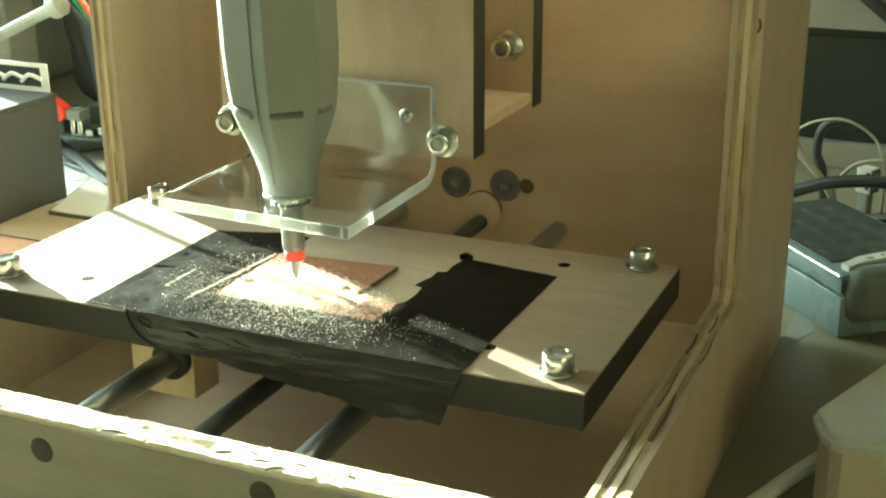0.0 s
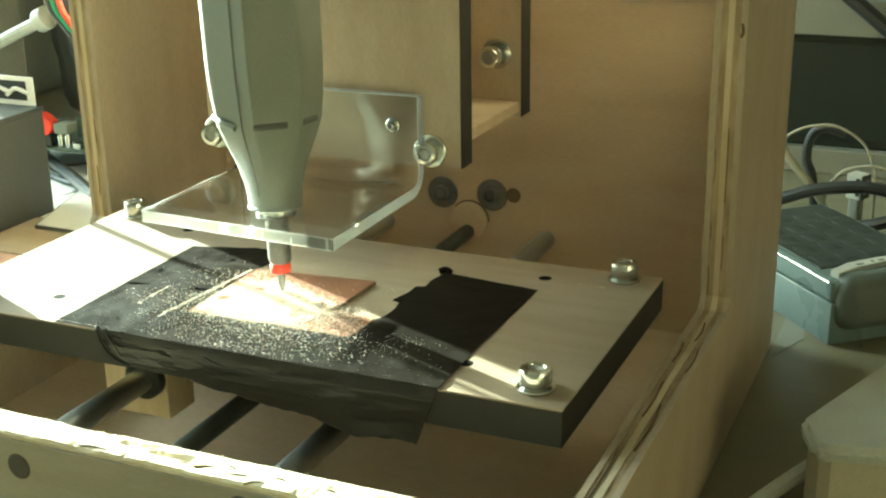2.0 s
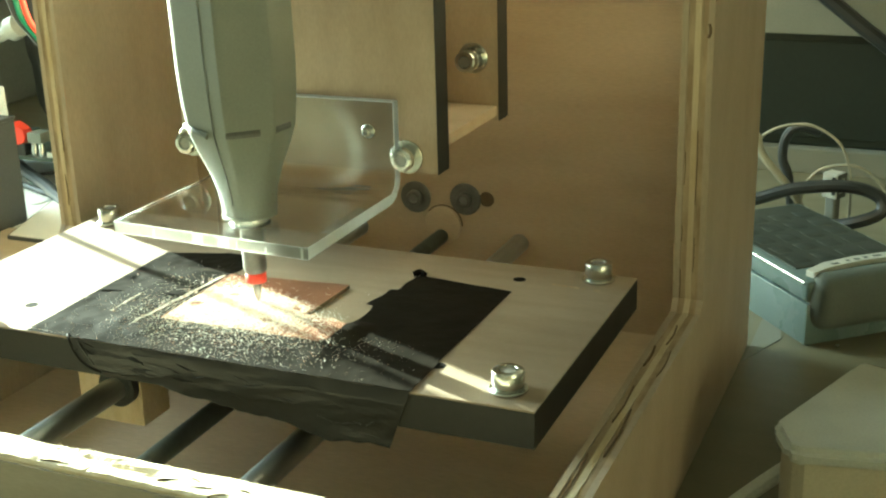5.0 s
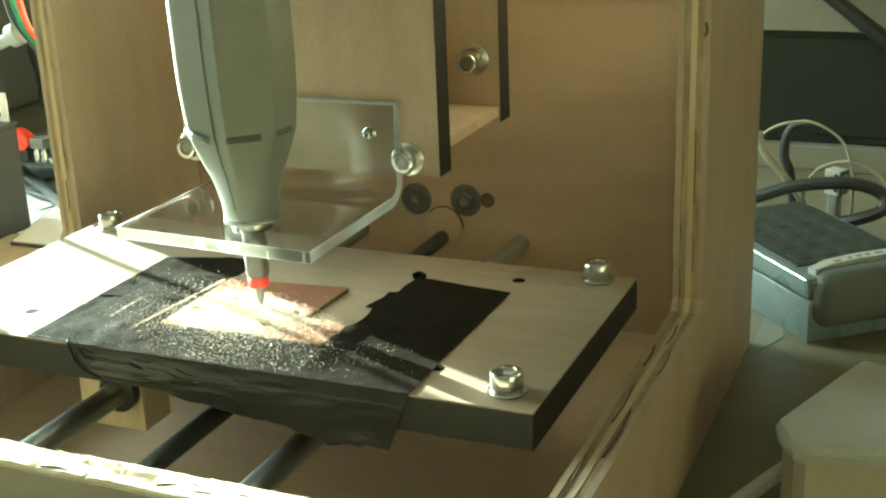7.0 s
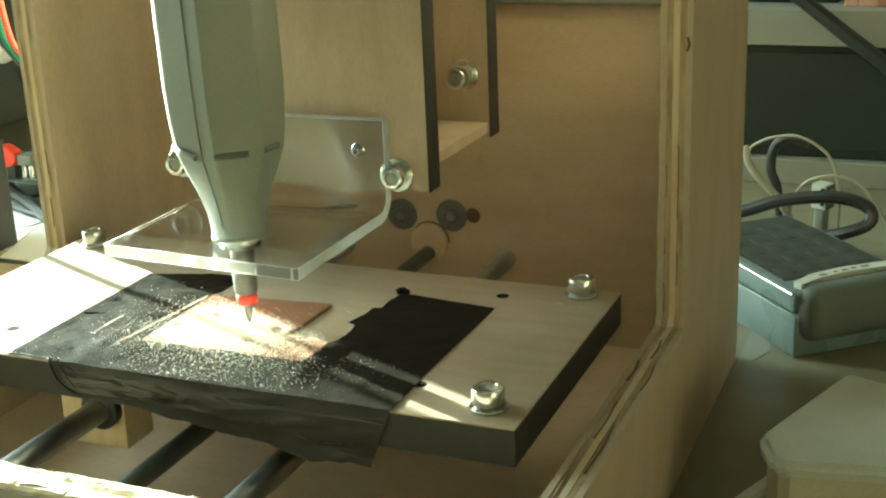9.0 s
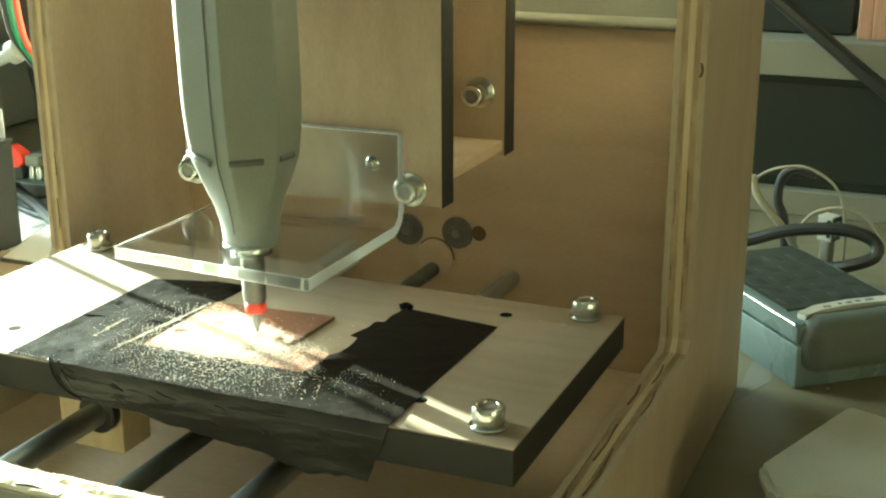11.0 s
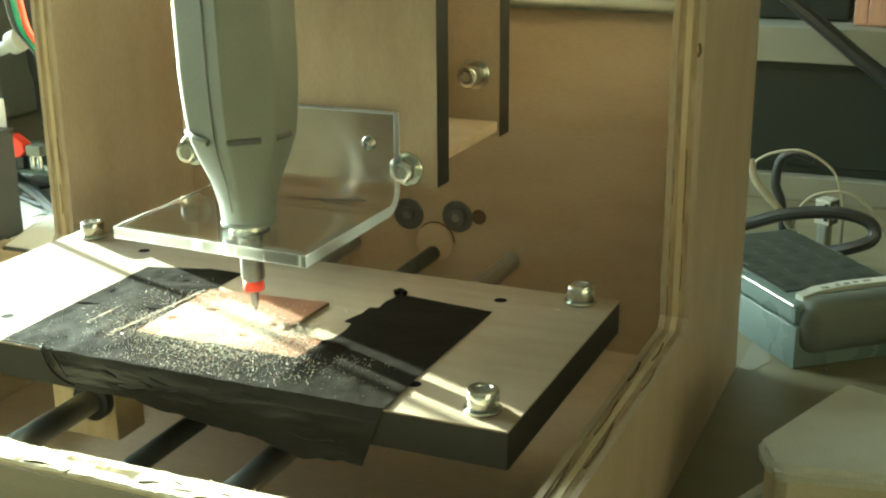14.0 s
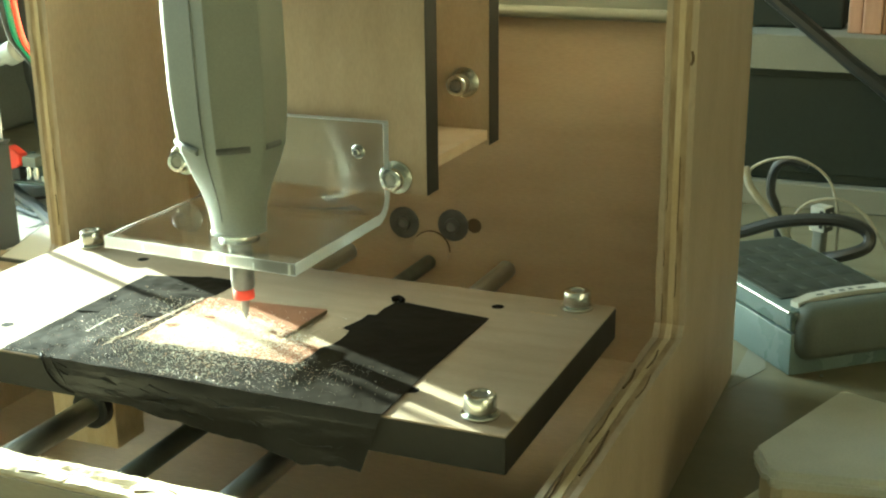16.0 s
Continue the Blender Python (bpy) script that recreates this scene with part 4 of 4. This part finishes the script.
for x in (-60, -47.5):
    for y in (38.4, 44.2):
        part("standoff", box(B(), x - 0.3, x + 0.3, y - 0.3, y + 0.3, DESK_Z + 0.1, -5.9), M_BLACK, board)
for k, (x, y, turn) in enumerate(((-47, 34, 12), (-42, 33, -8), (-38, 35, 25), (-50, 46, 4), (-55, 40, -14))):
    tagged(part("paper_sheet", oriented(box(B(), -7, 7, -5, 5, 0.004 + k * 0.02, 0.02 + k * 0.02), (x, y, DESK_Z), turn), M_PAPER), "loose white paper sheet on the desk", "paper", "papers on the desk")
cable("cable", "thick black cable behind the machine", [(-60, 43, -6.9), (-56.2, 40, -7.35), (-51.1, 36.6, -7.38), (-45.5, 32.6, -7.38), (-40, 29.4, -7.4), (-36, 28.8, -7.4)], 0.5, M_BLACK)
cable("cable", "thin black cable loop over the papers", [(-58, 38.6, -7.75), (-55.4, 39.1, -7.7), (-53.8, 40.1, -7.7), (-52.6, 41.6, -7.7), (-54, 42.9, -7.7), (-57.5, 44.6, -7.7)], 0.13, M_BLACK)
cable("cable", "flat black lead lying on the papers", [(-56, 37.6, -7.65), (-53.4, 36.8, -7.65), (-50.1, 35.5, -7.65), (-47.5, 35.2, -7.65)], 0.22, M_BLACK)
for dx, mat, word in ((0, M_RED, "red"), (-0.45, M_GREEN, "green"), (-0.85, M_BLACK, "black")):
    cable("wire", word + " wire hanging beside the upright panel", [(-33.2 + dx, 16, 16), (-32.7 + dx, 16, 10), (-31.9 + dx * 0.7, 16, 8.2), (-30.4 + dx * 0.5, 16.2, 6.6), (-29.3, 17, 5.6 + dx * 0.5)], 0.16, mat, "wires beside the machine")
tagged(part("wood_offcut", box(B(), -46, -29.2, 20.5, 26.9, DESK_Z, -7.3, 0.04), M_PLY_SIDE), "pale wood offcut on the desk", "wood")
SHEET = [(-44.3, 24.8), (-29.4, 24.8), (-29.4, 26.2), (-40.0, 28.3), (-46.8, 32.2)]
tagged(part("thin_board", prism(B(), SHEET, 2, -7.296, -7.05), M_BOX), "thin dark board lying on a wood offcut", "board")
tagged(part("paper_sheet", prism(B(), [(x + 0.1, y + 0.12) for x, y in SHEET], 2, -7.046, -7.0), M_PAPER), "loose white paper sheet on a thin board", "paper", "papers on the desk")
tagged(part("wood_offcut", box(B(), -47, -29.2, 8, 20, DESK_Z, -7.2, 0.05), M_BRICK), "brown wood offcut beside the machine", "wood")
cable("wire", "red wire lying on the wood offcut", [(-47, 17.5, -7.0), (-43, 17, -7.0), (-39, 16.2, -7.0), (-33, 15, -7.0)], 0.2, M_RED, "wires beside the machine")
# Out-of-view rod of assumed form, added for the thin shadow across the table.
shadow_caster = thing("stand_rod", "unseen thin dark rod on a foot, added to cast a shadow band", "stand")
part("foot", lathe(B(), [(2.4, 0), (2.4, 0.5), (2.2, 0.7), (0.4, 0.8)], (-50, 19.3, DESK_Z), (0, 0, 1), 24), M_BLACK, shadow_caster, smooth=True)
part("rod", tube(B(), [(-50, 19.3, DESK_Z + 0.5), (-50, 19.3, 10), (-50, 19.3, 30)], 0.24), M_BLACK, shadow_caster, smooth=True)
clamp = thing("plastic_clamp", "pale translucent plastic clamp on a rod", "clamp")
part("rod", tube(B(), [(-60, 38, 1.2), (-56, 38, 3.0), (-53.6, 38, 4.0)], 0.5), M_HAZY, clamp, smooth=True)
part("knob", lathe(B(), [(0.7, -0.5), (0.9, -0.3), (0.9, 0.6), (0.6, 0.8)], (-53.2, 38, 4.2), (0.9, 0, 0.4), 20), M_HAZY, clamp, smooth=True)
part("stand", box(B(), -61, -59, 37, 39, DESK_Z, 1.6, 0.2), M_HAZY, clamp)
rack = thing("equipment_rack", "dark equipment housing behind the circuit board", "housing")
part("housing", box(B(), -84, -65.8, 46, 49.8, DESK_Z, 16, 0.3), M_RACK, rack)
# Unseen box added to keep the sun off the cloth bag.
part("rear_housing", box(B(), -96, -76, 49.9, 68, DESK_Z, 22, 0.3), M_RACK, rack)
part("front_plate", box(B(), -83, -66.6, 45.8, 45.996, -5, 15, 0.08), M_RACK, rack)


def bag_mesh():
    """A slumped cloth bag with soft folds."""
    bm = bmesh.new()
    bmesh.ops.create_icosphere(bm, subdivisions=5, radius=1.0)
    for v in bm.verts:
        d = v.co.normalized()
        k = 1 + 0.16 * noise.noise(d * 1.7 + Vector((3, 1, 8))) + 0.07 * noise.noise(d * 4.5) + 0.02 * noise.noise(d * 11)
        v.co = Vector((-54.5 + 9.6 * k * d.x, 52 + 4.6 * k * d.y, max(DESK_Z, 2.5 + 12.5 * k * d.z)))
    return bm


bag = thing("cloth_bag", "slumped dark cloth bag standing behind the circuit board", "bag")
part("body", bag_mesh(), M_CLOTH, bag, smooth=True)


# seconds, travel of the work table along its rods in millimetres
TABLE_ROWS = [
    (0, 0.0),
    (0.5, -0.2),
    (1, -1.1),
    (1.5, -3.2),
    (2, -5.4),
    (2.5, -7.1),
    (3, -7.6),
    (3.5, -7.1),
    (4, -5.2),
    (4.2, -4.1),
    (6.5, 0.2),
    (7, -1.2),
    (7.5, -2.8),
    (8, -3.5),
    (8.5, -3.5),
    (9, -1.5),
    (9.2, 0.2),
    (11.3, -2.6),
    (11.5, -3.3),
    (12, -5.6),
    (12.5, -7.4),
    (13, -9.1),
    (13.5, -9.0),
    (14, -9.1),
    (14.5, -7.5),
    (15, -5.9),
    (15.5, -5.6),
    (16, -6.7),
]
# seconds, travel of the tool carriage sideways and upwards in millimetres
CARRIAGE_ROWS = [
    (0, 0.0, 0.0),
    (0.5, 1.8, -0.2),
    (1, 2.2, -0.3),
    (1.5, 1.9, -0.2),
    (2, 2.0, -0.2),
    (2.5, 2.1, -0.2),
    (3, 3.2, -0.4),
    (3.5, 4.5, -0.2),
    (4, 4.4, -0.2),
    (4.2, 4.6, -0.2),
    (6.5, 7.3, -0.3),
    (7, 7.4, -0.2),
    (7.5, 7.4, -0.2),
    (8, 8.4, -0.3),
    (8.5, 9.7, -0.2),
    (9, 9.9, -0.3),
    (9.2, 9.9, -0.3),
    (11.3, 12.8, 0.2),
    (11.5, 13.0, 0.3),
    (12, 13.0, 0.2),
    (12.5, 13.1, 0.5),
    (13, 13.2, 0.7),
    (13.5, 11.7, 0.5),
    (14, 10.0, 0.6),
    (14.5, 10.1, 0.6),
    (15, 10.0, 0.6),
    (15.5, 8.1, 0.7),
    (16, 7.6, 0.7),
]



def motions():
    for ob in TABLE_THINGS:
        home = ob.location.copy()
        walk(ob, [(t, Matrix.Translation(home + Vector((0, d * 0.001, 0)))) for t, d in TABLE_ROWS])
    for ob in CARRIAGE_THINGS:
        home = ob.location.copy()
        walk(ob, [(t, Matrix.Translation(home + Vector((dx * 0.001, 0, dz * 0.001)))) for t, dx, dz in CARRIAGE_ROWS])


motions()
